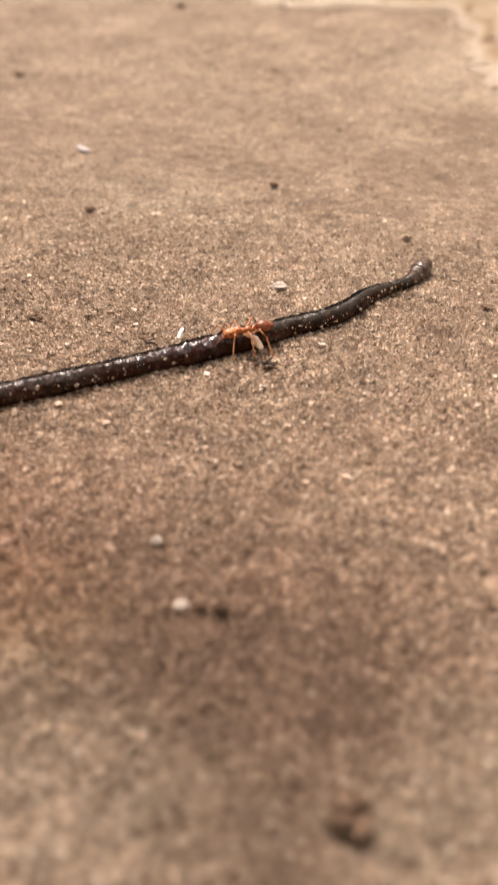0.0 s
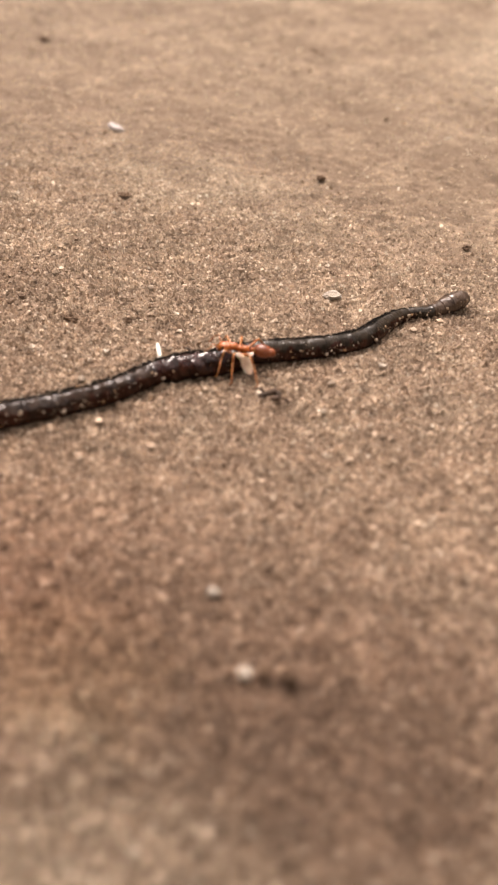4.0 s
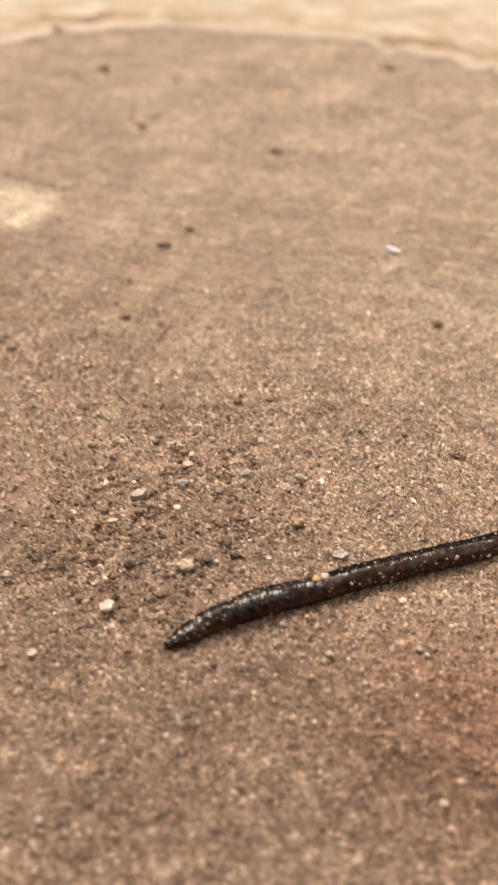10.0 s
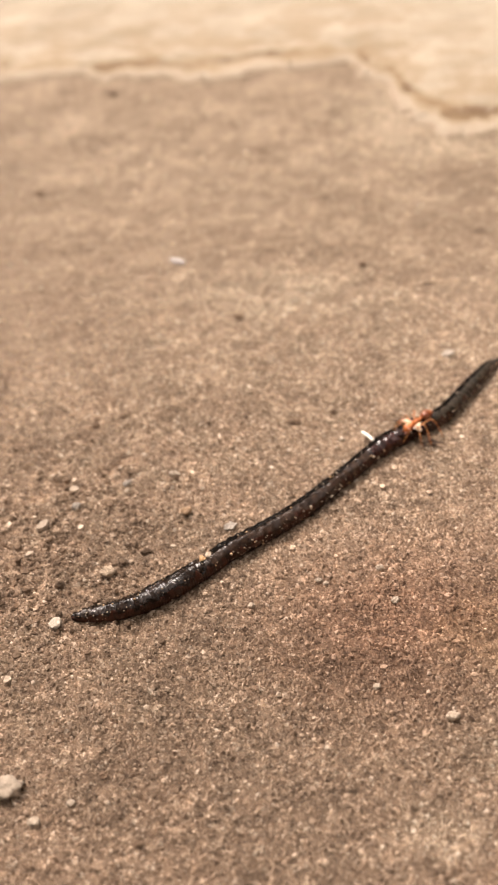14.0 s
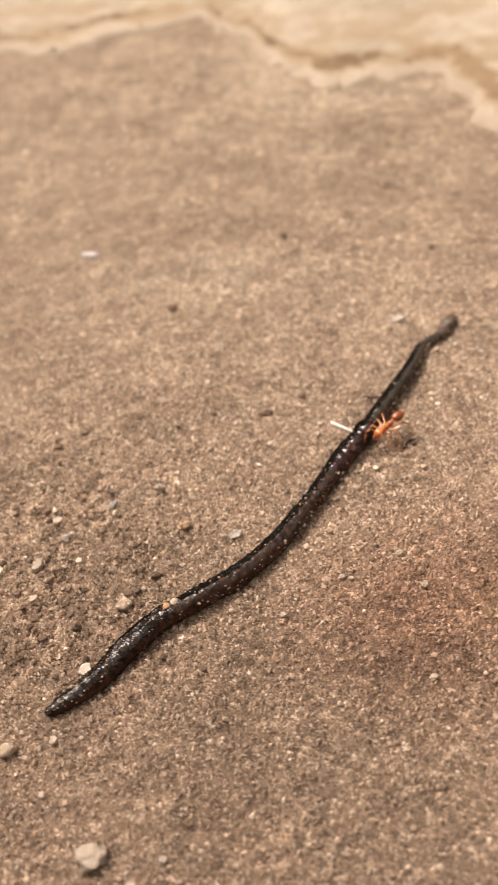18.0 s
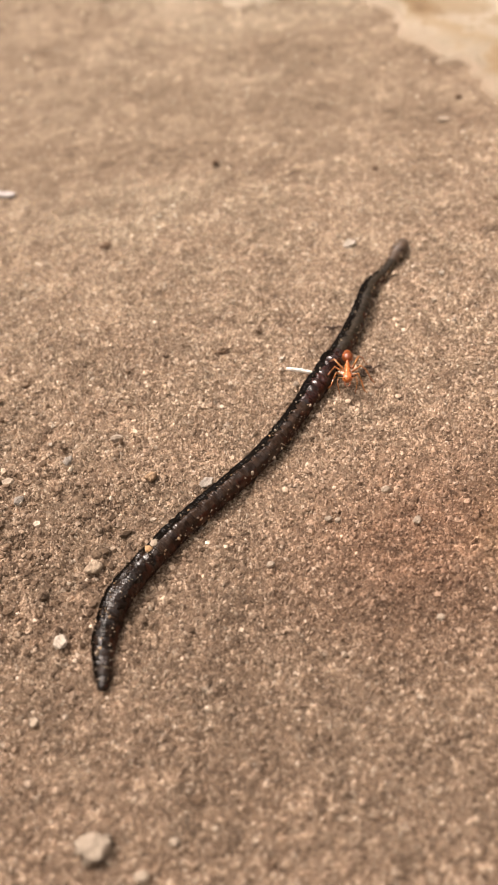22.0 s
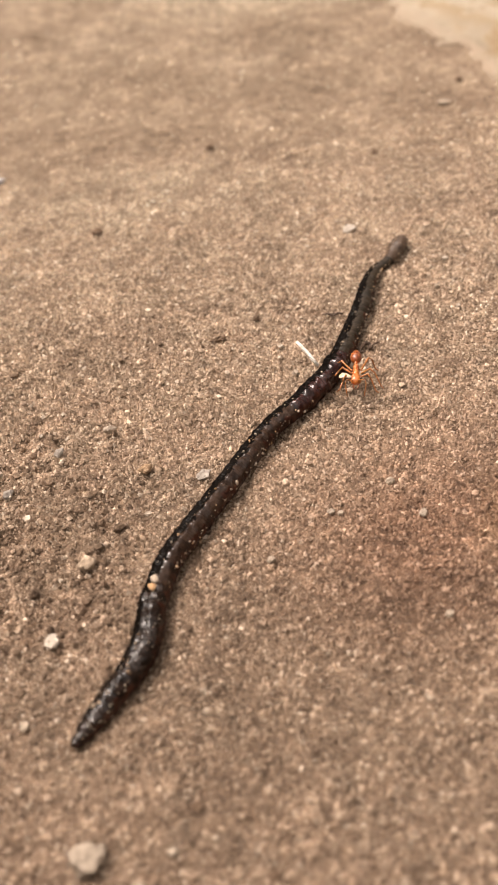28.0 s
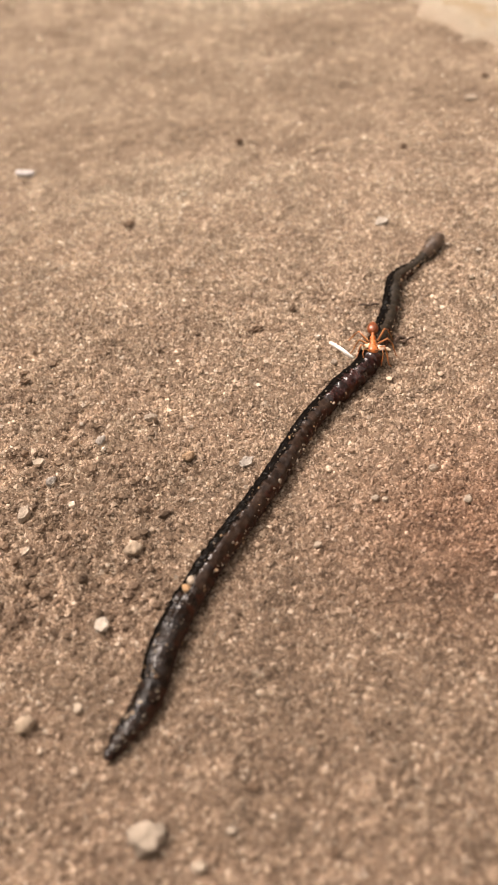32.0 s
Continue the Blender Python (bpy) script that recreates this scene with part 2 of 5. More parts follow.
def skin_material(name, dark, light, rough, coat, spec=0.15, relief=0.0005, lump_size=750):
    """Moist worm skin: pigment in blotches, slick patches, faint folds."""
    m, nt, b = material(name, rough, spec)
    co = nt.nodes.new("ShaderNodeTexCoord").outputs["Object"]
    tint = nt.nodes.new("ShaderNodeObjectInfo").outputs["Random"]
    own = nt.nodes.new("ShaderNodeVectorMath")
    own.operation = "MULTIPLY_ADD"
    nt.links.new(tint, own.inputs[0])
    own.inputs[1].default_value = (0.7, 1.3, 0.9)
    nt.links.new(co, own.inputs[2])
    co = own.outputs[0]
    base = ramp(nt, noise_at(nt, co, 520, 5), (0.36, dark), (0.7, light))
    base = blend(nt, 0.4, base, ramp(nt, tint, (0.0, (0.75, 0.72, 0.7)), (1.0, (1.2, 1.18, 1.15))), "MULTIPLY")
    nt.links.new(base, b.inputs["Base Color"])
    slick = noise_at(nt, co, 420, 4)
    nt.links.new(ramp(nt, slick, (0.42, (coat * 0.08,) * 3), (0.58, (coat,) * 3)), b.inputs["Coat Weight"])
    b.inputs["Coat Roughness"].default_value = 0.11
    nt.links.new(ramp(nt, noise_at(nt, co, 900, 3), (0.3, (rough - 0.1,) * 3), (0.7, (rough + 0.15,) * 3)), b.inputs["Roughness"])
    bump(nt, b, calc(nt, "ADD", calc(nt, "MULTIPLY", noise_at(nt, co, lump_size, 2, 0.45), 1.4), calc(nt, "MULTIPLY", noise_at(nt, co, 2300, 2, 0.5), 0.12)), relief, 0.8)
    return m


def shell_material(name, dark, light, rough=0.3):
    m, nt, b = material(name, rough, 0.5)
    co = nt.nodes.new("ShaderNodeTexCoord").outputs["Object"]
    nt.links.new(ramp(nt, noise_at(nt, co, 500, 4), (0.3, dark), (0.7, light)), b.inputs["Base Color"])
    b.inputs["Subsurface Weight"].default_value = 0.25
    b.inputs["Subsurface Radius"].default_value = (0.0008, 0.0003, 0.0001)
    bump(nt, b, noise_at(nt, co, 5000, 3), 0.00004, 0.5)
    return m


SLAB, GRIT, CRUST = slab_material(), grain_material(), crust_material()
SKIN = skin_material("dark_worm_skin", (0.011, 0.0058, 0.0036), (0.034, 0.0185, 0.0112), 0.48, 0.65, 0.05, 0.0003)
SKIN_TIP = skin_material("wet_worm_skin", (0.004, 0.0022, 0.0014), (0.019, 0.0102, 0.0064), 0.5, 0.95, 0.03, 0.0004, 900)
SKIN_FAR = skin_material("slate_worm_skin", (0.014, 0.0105, 0.007), (0.034, 0.024, 0.0155), 0.45, 0.45, 0.08, 0.0002)
WOUND = skin_material("raw_worm_skin", (0.006, 0.002, 0.0015), (0.032, 0.007, 0.005), 0.28, 1.0, 0.15, 0.0004, 520)
BULB = skin_material("brown_tail_skin", (0.04, 0.025, 0.017), (0.10, 0.066, 0.045), 0.4, 1.0, 0.2, 0.0003)
# Dark back skin taken to near black: mirrored dark surroundings put into its colour.
SHADED_BACK = skin_material("shaded_worm_back", (0.0015, 0.001, 0.0007), (0.0042, 0.0028, 0.0018), 0.65, 0.07, 0.02, 0.0004)
FLANK = skin_material("reddish_worm_flank", (0.012, 0.004, 0.0022), (0.05, 0.0165, 0.009), 0.45, 0.5, 0.06, 0.0003)
PALE_STONE = stone_material("pale_stone", (0.25, 0.2, 0.152), (0.385, 0.315, 0.248))
WHITE_STONE = stone_material("white_stone", (0.30, 0.255, 0.208), (0.45, 0.395, 0.335))
BROWN_STONE = stone_material("brown_stone", (0.22, 0.165, 0.115), (0.37, 0.29, 0.215))
OCHRE_STONE = stone_material("ochre_stone", (0.30, 0.17, 0.08), (0.44, 0.28, 0.15))
TAWNY_STONE = stone_material("tawny_stone", (0.2, 0.125, 0.07), (0.36, 0.24, 0.15))
BRIGHT_FLAKE = stone_material("bright_flake", (0.44, 0.41, 0.40), (0.6, 0.57, 0.56), 0.5)
GREY_STONE = stone_material("grey_stone", (0.18, 0.155, 0.132), (0.32, 0.285, 0.25))
ROOT = stone_material("dried_root", (0.035, 0.021, 0.013), (0.095, 0.057, 0.036), 0.8)
DARK_SOIL = stone_material("dark_soil", (0.085, 0.052, 0.032), (0.19, 0.125, 0.082), 0.95)
FIBRE = stone_material("white_fibre", (0.66, 0.62, 0.55), (0.80, 0.78, 0.74), 0.5)
FLAKE = shell_material("pale_flake", (0.40, 0.28, 0.19), (0.60, 0.47, 0.36), 0.5)
ORANGE = shell_material("orange_shell", (0.27, 0.06, 0.010), (0.43, 0.125, 0.026))
AMBER = shell_material("amber_leg", (0.24, 0.075, 0.02), (0.38, 0.15, 0.045))
GASTER = shell_material("brown_gaster", (0.13, 0.03, 0.009), (0.26, 0.07, 0.019), 0.3)
EYE = shell_material("black_eye", (0.01, 0.008, 0.006), (0.02, 0.015, 0.01), 0.15)

# ---- helpers for meshes


def part(name, bm, mat, parent, label=""):
    me = bpy.data.meshes.new(name)
    bm.to_mesh(me)
    bm.free()
    me.materials.append(mat)
    for p in me.polygons:
        p.use_smooth = True
    ob = new(name, me)
    ob.parent = parent
    if label:
        tagged(ob, label)
    return ob


def array_mesh(name, verts, faces, mat, smooth=True):
    """A mesh from arrays of places (in metres) and of faces of equal corner count."""
    me = bpy.data.meshes.new(name)
    n, k = faces.shape
    me.vertices.add(len(verts))
    me.vertices.foreach_set("co", np.ascontiguousarray(verts, dtype=np.float32).ravel())
    me.loops.add(n * k)
    me.loops.foreach_set("vertex_index", np.ascontiguousarray(faces, dtype=np.int32).ravel())
    me.polygons.add(n)
    me.polygons.foreach_set("loop_start", np.arange(0, n * k, k, dtype=np.int32))
    me.polygons.foreach_set("use_smooth", np.full(n, smooth))
    me.update(calc_edges=True)
    me.validate()
    me.materials.append(mat)
    return me


def lumps(x, y, cell, seed):
    """Smooth value noise from -1 to 1 on a lattice of the given cell."""
    table = np.random.RandomState(seed).rand(256, 256) * 2 - 1
    u, v = np.asarray(x) / cell, np.asarray(y) / cell
    i, j = np.floor(u).astype(int), np.floor(v).astype(int)
    f, g = u - i, v - j
    f, g = f * f * (3 - 2 * f), g * g * (3 - 2 * g)
    a, b = table[i % 256, j % 256], table[(i + 1) % 256, j % 256]
    c, d = table[i % 256, (j + 1) % 256], table[(i + 1) % 256, (j + 1) % 256]
    return (a * (1 - f) + b * f) * (1 - g) + (c * (1 - f) + d * f) * g


def worn_patch(x, y):
    """1 on the rough, pitted patch of the slab, 0 well outside it."""
    return np.clip(1.6 - np.hypot((x + 3.9) / 2.2, (y + 0.4) / 3.2), 0, 1)


def ground_z(x, y):
    """Height of the slab in cm."""
    return worn_patch(x, y) * (0.07 * lumps(x, y, 0.27, 5) + 0.045 * lumps(x, y, 0.17, 6)) + 0.035 * lumps(x, y, 2.3, 1) + 0.022 * lumps(x, y, 0.8, 2) + 0.022 * lumps(x, y, 0.31, 3) + 0.026 * lumps(x, y, 0.14, 4)


# ---- the slab: one sheet, finest where the worm lies


def lines(low, high, step):
    mid = list(np.arange(low, high, step))
    out, gap = [], step
    while sum(out) < 3500:
        gap *= 1.13
        out.append(gap)
    steps = np.cumsum(out)
    return np.concatenate([(low - steps)[::-1], mid, mid[-1] + steps])


def build_ground():
    xs, ys = lines(-7, 9, 0.05), lines(-8.5, 12, 0.05)
    gx, gy = np.meshgrid(xs, ys, indexing="ij")
    verts = np.stack([gx, gy, ground_z(gx, gy)], -1).reshape(-1, 3) * CM
    n, m = len(xs), len(ys)
    k = np.arange(n * m).reshape(n, m)
    faces = np.stack([k[:-1, :-1], k[1:, :-1], k[1:, 1:], k[:-1, 1:]], -1).reshape(-1, 4)
    ob = new("ground", array_mesh("ground", verts, faces, SLAB))
    tagged(ob, "brown-beige weathered cement slab with a sandy worn surface", "ground", kind="structure")


def gritty(name, count, box, low, high, seed, label, plain=True, sink=0.0, fade=0.6, mat=None):
    """Angular sand grains, half sunk in the slab, joined."""
    rng = np.random.RandomState(seed)
    bm = bmesh.new()
    if plain:
        rim = [bm.verts.new((math.cos(a), math.sin(a), -0.3)) for a in (0.2, 1.7, 3.4, 4.9)]
        peak = bm.verts.new((0, 0, 1))
        for n in range(4):
            bm.faces.new((rim[n], rim[(n + 1) % 4], peak))
    else:
        bmesh.ops.create_icosphere(bm, subdivisions=1, radius=1)
    bm.verts.ensure_lookup_table()
    bm.verts.index_update()
    unit = np.array([v.co[:] for v in bm.verts])
    tris = np.array([[v.index for v in f.verts] for f in bm.faces])
    bm.free()
    x = rng.uniform(box[0], box[1], count)
    y = rng.uniform(box[2], box[3], count)
    edge = np.minimum(np.minimum(x - box[0], box[1] - x), np.minimum(y - box[2], (box[3] - y) * 0.35))
    kept = edge > fade * rng.rand(count) ** 0.7
    x, y, count = x[kept], y[kept], int(kept.sum())
    size = np.clip(np.exp(rng.normal(np.log(low), 0.42, count)), low * 0.5, high)
    shape = unit[None] * rng.uniform(0.72, 1.22, (count, len(unit), 1))
    if plain:
        shape[:, 4, :2] += rng.uniform(-0.45, 0.45, (count, 2))
    stretch = rng.uniform(0.7, 1.3, (count, 1, 3)) * np.array([1, 1, 0.85])
    turn = rng.uniform(0, 2 * np.pi, count)
    c, s = np.cos(turn)[:, None], np.sin(turn)[:, None]
    p = shape * stretch * size[:, None, None]
    px, py = p[..., 0] * c - p[..., 1] * s, p[..., 0] * s + p[..., 1] * c
    z = ground_z(x, y) + size * (rng.uniform(-0.35, 0.75, count) - sink - 0.7 * np.clip((y - 3.5) / 8, 0, 1))
    verts = np.stack([px + x[:, None], py + y[:, None], p[..., 2] + z[:, None]], -1).reshape(-1, 3) * CM
    faces = (tris[None] + (np.arange(count) * len(unit))[:, None, None]).reshape(-1, 3)
    ob = new(name, array_mesh(name, verts, faces, mat or GRIT, False))
    tagged(ob, label, "sand", kind="stuff")


def edge_point(u, line):
    i = min(int(u), len(line) - 2)
    return Vector(line[i]).lerp(Vector(line[i + 1]), u - i)


# edge of the lime crust, from far left round to near right
CRUST_EDGE = [(-60, 8), (-34, 15), (-25.2, 20.2), (-24.4, 23.6), (-20.4, 26.4), (-16.3, 27.0), (-15.2, 27.8), (-12.6, 27.8), (-11.0, 26.7), (-8.9, 27.6), (-7.2, 26.0),
              (-4.8, 27.3), (-3.0, 27.8), (-1.6, 27.8), (-0.2, 25.3), (0.9, 23.4), (1.7, 21.3), (2.7, 20.1), (4.1, 19.7), (5.3, 19.85), (6.7, 19.8), (7.3, 17.7),
              (6.95, 15.7), (7.6, 14.3), (7.85, 12.7), (8.9, 10.3), (11.5, 7.5), (15, 4), (22, -6), (30, -45)]


def crust_ring(line, fine):
    pts = []
    for i in range((len(line) - 1) * fine):
        q = edge_point(i / fine, line)
        pts.append((q.x, q.y))
    pts = np.array(pts + [line[-1]])
    wob = np.stack([lumps(pts[:, 0], pts[:, 1], 0.7, 11), lumps(pts[:, 0], pts[:, 1], 0.7, 12)], -1) * 0.45
    wob += np.stack([lumps(pts[:, 0], pts[:, 1], 0.25, 13), lumps(pts[:, 0], pts[:, 1], 0.25, 14)], -1) * 0.16
    return pts + wob


def inland(ob, depth):
    """Keeps the distance from the crust's edge on its points, for the tide marks."""
    ob.data.attributes.new("inland", "FLOAT", "POINT").data.foreach_set("value", np.ascontiguousarray(depth, dtype=np.float32))


def strip(name, ring, ways, profile, mat):
    """A sheet swept along a ring: profile gives steps outwards along ways and heights, in cm."""
    rows = []
    for d, z in profile:
        q = ring + ways * d
        rows.append(np.column_stack([q, ground_z(q[:, 0], q[:, 1]) * 0.6 + z + (0.05 * lumps(q[:, 0], q[:, 1], 0.9, 15) if z > 0.08 else 0)]))
    verts = np.concatenate(rows) * CM
    n, m = len(profile), len(ring)
    k = np.arange(n * m).reshape(n, m)
    faces = np.stack([k[:-1, :-1], k[:-1, 1:], k[1:, 1:], k[1:, :-1]], -1).reshape(-1, 4)
    ob = new(name, array_mesh(name, verts, faces, mat))
    inland(ob, np.repeat([d for d, z in profile], m))
    return ob


def build_crust():
    ring = crust_ring(CRUST_EDGE, 9)
    way = np.gradient(ring, axis=0)
    for _ in range(12):
        way[1:-1] = (way[:-2] + way[1:-1] * 2 + way[2:]) / 4
    out = np.stack([-way[:, 1], way[:, 0]], -1)
    out /= np.linalg.norm(out, axis=1)[:, None]
    heart = np.array([0.0, 4.0])
    flip = np.sign(((ring - heart) * out).sum(1))[:, None]
    out = out * flip
    crust = strip("lime_crust", ring, out, [(0, -0.06), (0.04, 0.03), (0.12, 0.07), (0.3, 0.10), (0.6, 0.125), (0.9, 0.12), (1.1, 0.05)], CRUST)
    tagged(crust, "pale cream lime crust with a ragged edge over the slab", "crust", kind="structure")
    # the flat beyond the edge, fanned out round the slab
    arm = ring - heart
    turn = np.unwrap(np.arctan2(arm[:, 1], arm[:, 0]))
    order = np.argsort(turn)
    fan = np.linspace(turn.min(), turn.max(), 700)
    edge = np.interp(fan, turn[order], np.hypot(arm[:, 0], arm[:, 1])[order])
    for _ in range(4):
        edge[1:-1] = np.maximum(edge[1:-1], (edge[:-2] + edge[2:]) / 2)
    depth = np.array([0.55, 0.8, 1.2, 1.8, 2.5, 3.5, 5, 8, 14, 30, 80, 250, 700])
    rows = []
    for d in depth:
        q = np.stack([np.cos(fan), np.sin(fan)], -1) * (edge + d)[:, None] + heart
        rows.append(np.column_stack([q, 0.115 + 0.02 * min(1, d - 0.5) + 0.03 * min(1, d) * lumps(q[:, 0], q[:, 1], 0.9, 15) * (d < 20)]))
    verts = np.concatenate(rows) * CM
    k = np.arange(len(verts)).reshape(len(depth), -1)
    faces = np.stack([k[:-1, :-1], k[:-1, 1:], k[1:, 1:], k[1:, :-1]], -1).reshape(-1, 4)
    flat = new("crust_field", array_mesh("crust_field", verts, faces, CRUST))
    inland(flat, np.repeat(depth, len(fan)))
    flat.parent = crust


# ---- loose bits on the slab


def lump(name, x, y, sx, sy, h, turn, mat, label, category, group, seed, rough=0.16, flat=False):
    """A pebble, chip or crumb, sizes in cm, resting on the slab."""
    rng = random.Random(seed)
    bm = bmesh.new()
    bmesh.ops.create_icosphere(bm, subdivisions=3 if not flat else 1, radius=1)
    if flat:
        bmesh.ops.subdivide_edges(bm, edges=bm.edges[:], cuts=2 if h > 0.2 else 1)
    shift = Vector((rng.uniform(-9, 9), rng.uniform(-9, 9), rng.uniform(-9, 9)))
    for v in bm.verts:
        k = 1 + rough * 2 * noise.noise(v.co * 1.3 + shift) + rough * noise.noise(v.co * 3.1 + shift) + rough * 0.5 * noise.noise(v.co * 6.3 + shift)
        v.co = v.co * k
        if flat:
            v.co.z = max(-0.6, min(0.6, v.co.z * 1.6))
        v.co.x *= sx / 2 * CM
        v.co.y *= sy / 2 * CM
        v.co.z *= h / 2 * CM
    me = bpy.data.meshes.new(name)
    bm.to_mesh(me)
    bm.free()
    me.materials.append(mat)
    for p in me.polygons:
        p.use_smooth = not flat
    ob = new(name, me)
    ob.matrix_basis = pose(x * CM, y * CM, (float(ground_z(x, y)) + h * 0.3 + 0.025) * CM, rng.uniform(-8, 8), rng.uniform(-8, 8), turn)
    return tagged(ob, label, category, group)


def crumb(name, x, y, sx, sy, h, turn, mat, label, category, group, seed):
    """A ragged crumb of soil, knobbly and full of hollows."""
    rng = random.Random(seed)
    bm = bmesh.new()
    bmesh.ops.create_icosphere(bm, subdivisions=3, radius=1)
    shift = Vector((rng.uniform(-9, 9), rng.uniform(-9, 9), rng.uniform(-9, 9)))
    for v in bm.verts:
        flat = Vector((v.co.x, v.co.y, v.co.z * 0.6))
        k = 0.85 + 0.55 * noise.noise(flat * 1.7 + shift) + 0.45 * noise.noise(flat * 3.3 + shift) + 0.2 * noise.noise(flat * 7 + shift)
        v.co = Vector((v.co.x * sx, v.co.y * sy, v.co.z * h)) * (max(0.22, k) * 0.5 * CM)
    me = bpy.data.meshes.new(name)
    bm.to_mesh(me)
    bm.free()
    me.materials.append(mat)
    ob = new(name, me)
    ob.matrix_basis = pose(x * CM, y * CM, (float(ground_z(x, y)) + h * 0.35 + 0.03) * CM, 0, 0, turn)
    return tagged(ob, label, category, group)


def build_loose():
    chips = [
        (-4.39, 10.61, 0.5, 0.22, 0.14, -12, BRIGHT_FLAKE), (3.14, 6.0, 0.34, 0.26, 0.1, 20, WHITE_STONE), (-4.55, -0.6, 0.34, 0.2, 0.2, 60, PALE_STONE),
        (-3.42, -3.12, 0.3, 0.24, 0.1, 55, WHITE_STONE), (-4.28, 0.63, 0.26, 0.2, 0.1, 10, PALE_STONE), (-0.83, -0.33, 0.3, 0.22, 0.09, 25, GREY_STONE),
        (6.64, 10.75, 0.4, 0.18, 0.08, 5, PALE_STONE), (-3.84, -4.39, 0.2, 0.14, 0.08, 70, PALE_STONE),
        (-4.09, 0.10, 0.16, 0.12, 0.09, 30, WHITE_STONE), (-1.81, -0.92, 0.14, 0.1, 0.07, 0, PALE_STONE), (-14.9, 13.4, 0.36, 0.24, 0.1, 20, PALE_STONE),
        (-16.7, 20.2, 0.4, 0.28, 0.12, 0, PALE_STONE), (-17.1, 21.0, 0.34, 0.26, 0.1, 40, PALE_STONE), (-8.12, 1.24, 0.2, 0.15, 0.08, 10, PALE_STONE), (-4.52, -1.40, 0.2, 0.14, 0.08, 50, PALE_STONE),
        (4.72, 4.41, 0.15, 0.1, 0.06, 30, WHITE_STONE),
    ]
    for n, (x, y, sx, sy, h, turn, mat) in enumerate(chips):
        tone = {BRIGHT_FLAKE: "bright bluish-white", WHITE_STONE: "whitish", PALE_STONE: "pale cream", GREY_STONE: "grey-white"}[mat]
        lump("stone_chip", x, y, sx, sy, h, turn, mat, f"{tone} flat angular stone chip lying on the sandy slab", "stone chip", "chips on the slab", 100 + n, 0.09 if h > 0.2 else 0.2, True)
    stones = [
        (1.03, -1.62, 0.13, 0.1, 0.08, 0, PALE_STONE), (1.17, -1.7, 0.11, 0.09, 0.07, 30, PALE_STONE), (-2.04, -6.54, 0.14, 0.11, 0.08, 0, PALE_STONE), (-3.50, 1.42, 0.1, 0.08, 0.07, 0, WHITE_STONE),
        (-2.84, -1.8, 0.27, 0.25, 0.2, 0, BROWN_STONE), (-1.75, 0.0, 0.22, 0.18, 0.14, 20, TAWNY_STONE),
        (-2.29, 1.2, 0.21, 0.15, 0.12, 10, PALE_STONE), (-3.19, 0.81, 0.19, 0.15, 0.12, 60, GREY_STONE), (-4.56, -4.51, 0.28, 0.22, 0.17, 30, BROWN_STONE),
        (-5.2, -3.3, 0.16, 0.13, 0.1, 0, PALE_STONE), (4.98, -0.99, 0.15, 0.14, 0.11, 0, WHITE_STONE), (5.87, -1.86, 0.17, 0.15, 0.12, 50, WHITE_STONE),
        (3.43, -4.43, 0.2, 0.16, 0.12, 20, PALE_STONE), (1.02, 2.58, 0.11, 0.09, 0.08, 0, WHITE_STONE), (1.14, 1.79, 0.12, 0.11, 0.09, 0, PALE_STONE),
        (2.08, -1.23, 0.15, 0.13, 0.1, 10, PALE_STONE), (2.41, -2.02, 0.15, 0.12, 0.09, 50, PALE_STONE), (-0.06, -2.37, 0.13, 0.11, 0.08, 0, PALE_STONE),
        (2.23, -3.92, 0.13, 0.11, 0.08, 30, PALE_STONE), (4.29, 3.53, 0.11, 0.09, 0.07, 10, PALE_STONE), (4.49, 2.82, 0.12, 0.1, 0.07, 70, PALE_STONE),
        (-4.1, 0.14, 0.2, 0.15, 0.11, 45, GREY_STONE), (-2.5, -6.9, 0.2, 0.16, 0.1, 0, PALE_STONE), (0.4, 4.74, 0.12, 0.1, 0.08, 0, PALE_STONE),
    ]
    for n, (x, y, sx, sy, h, turn, mat) in enumerate(stones):
        tone = {WHITE_STONE: "white", PALE_STONE: "pale cream", GREY_STONE: "grey", BROWN_STONE: "dull brown", TAWNY_STONE: "tawny brown"}[mat]
        lump("pebble", x, y, sx, sy, h, turn, mat, f"small {tone} rounded pebble half sunk in sandy grit", "pebble", "pebbles on the slab", 200 + n, 0.17)
    lump("stone", -3.07, -6.44, 0.46, 0.36, 0.22, 15, PALE_STONE, "whitish irregular stone lying loose on the sandy slab", "stone", "", 260, 0.26)
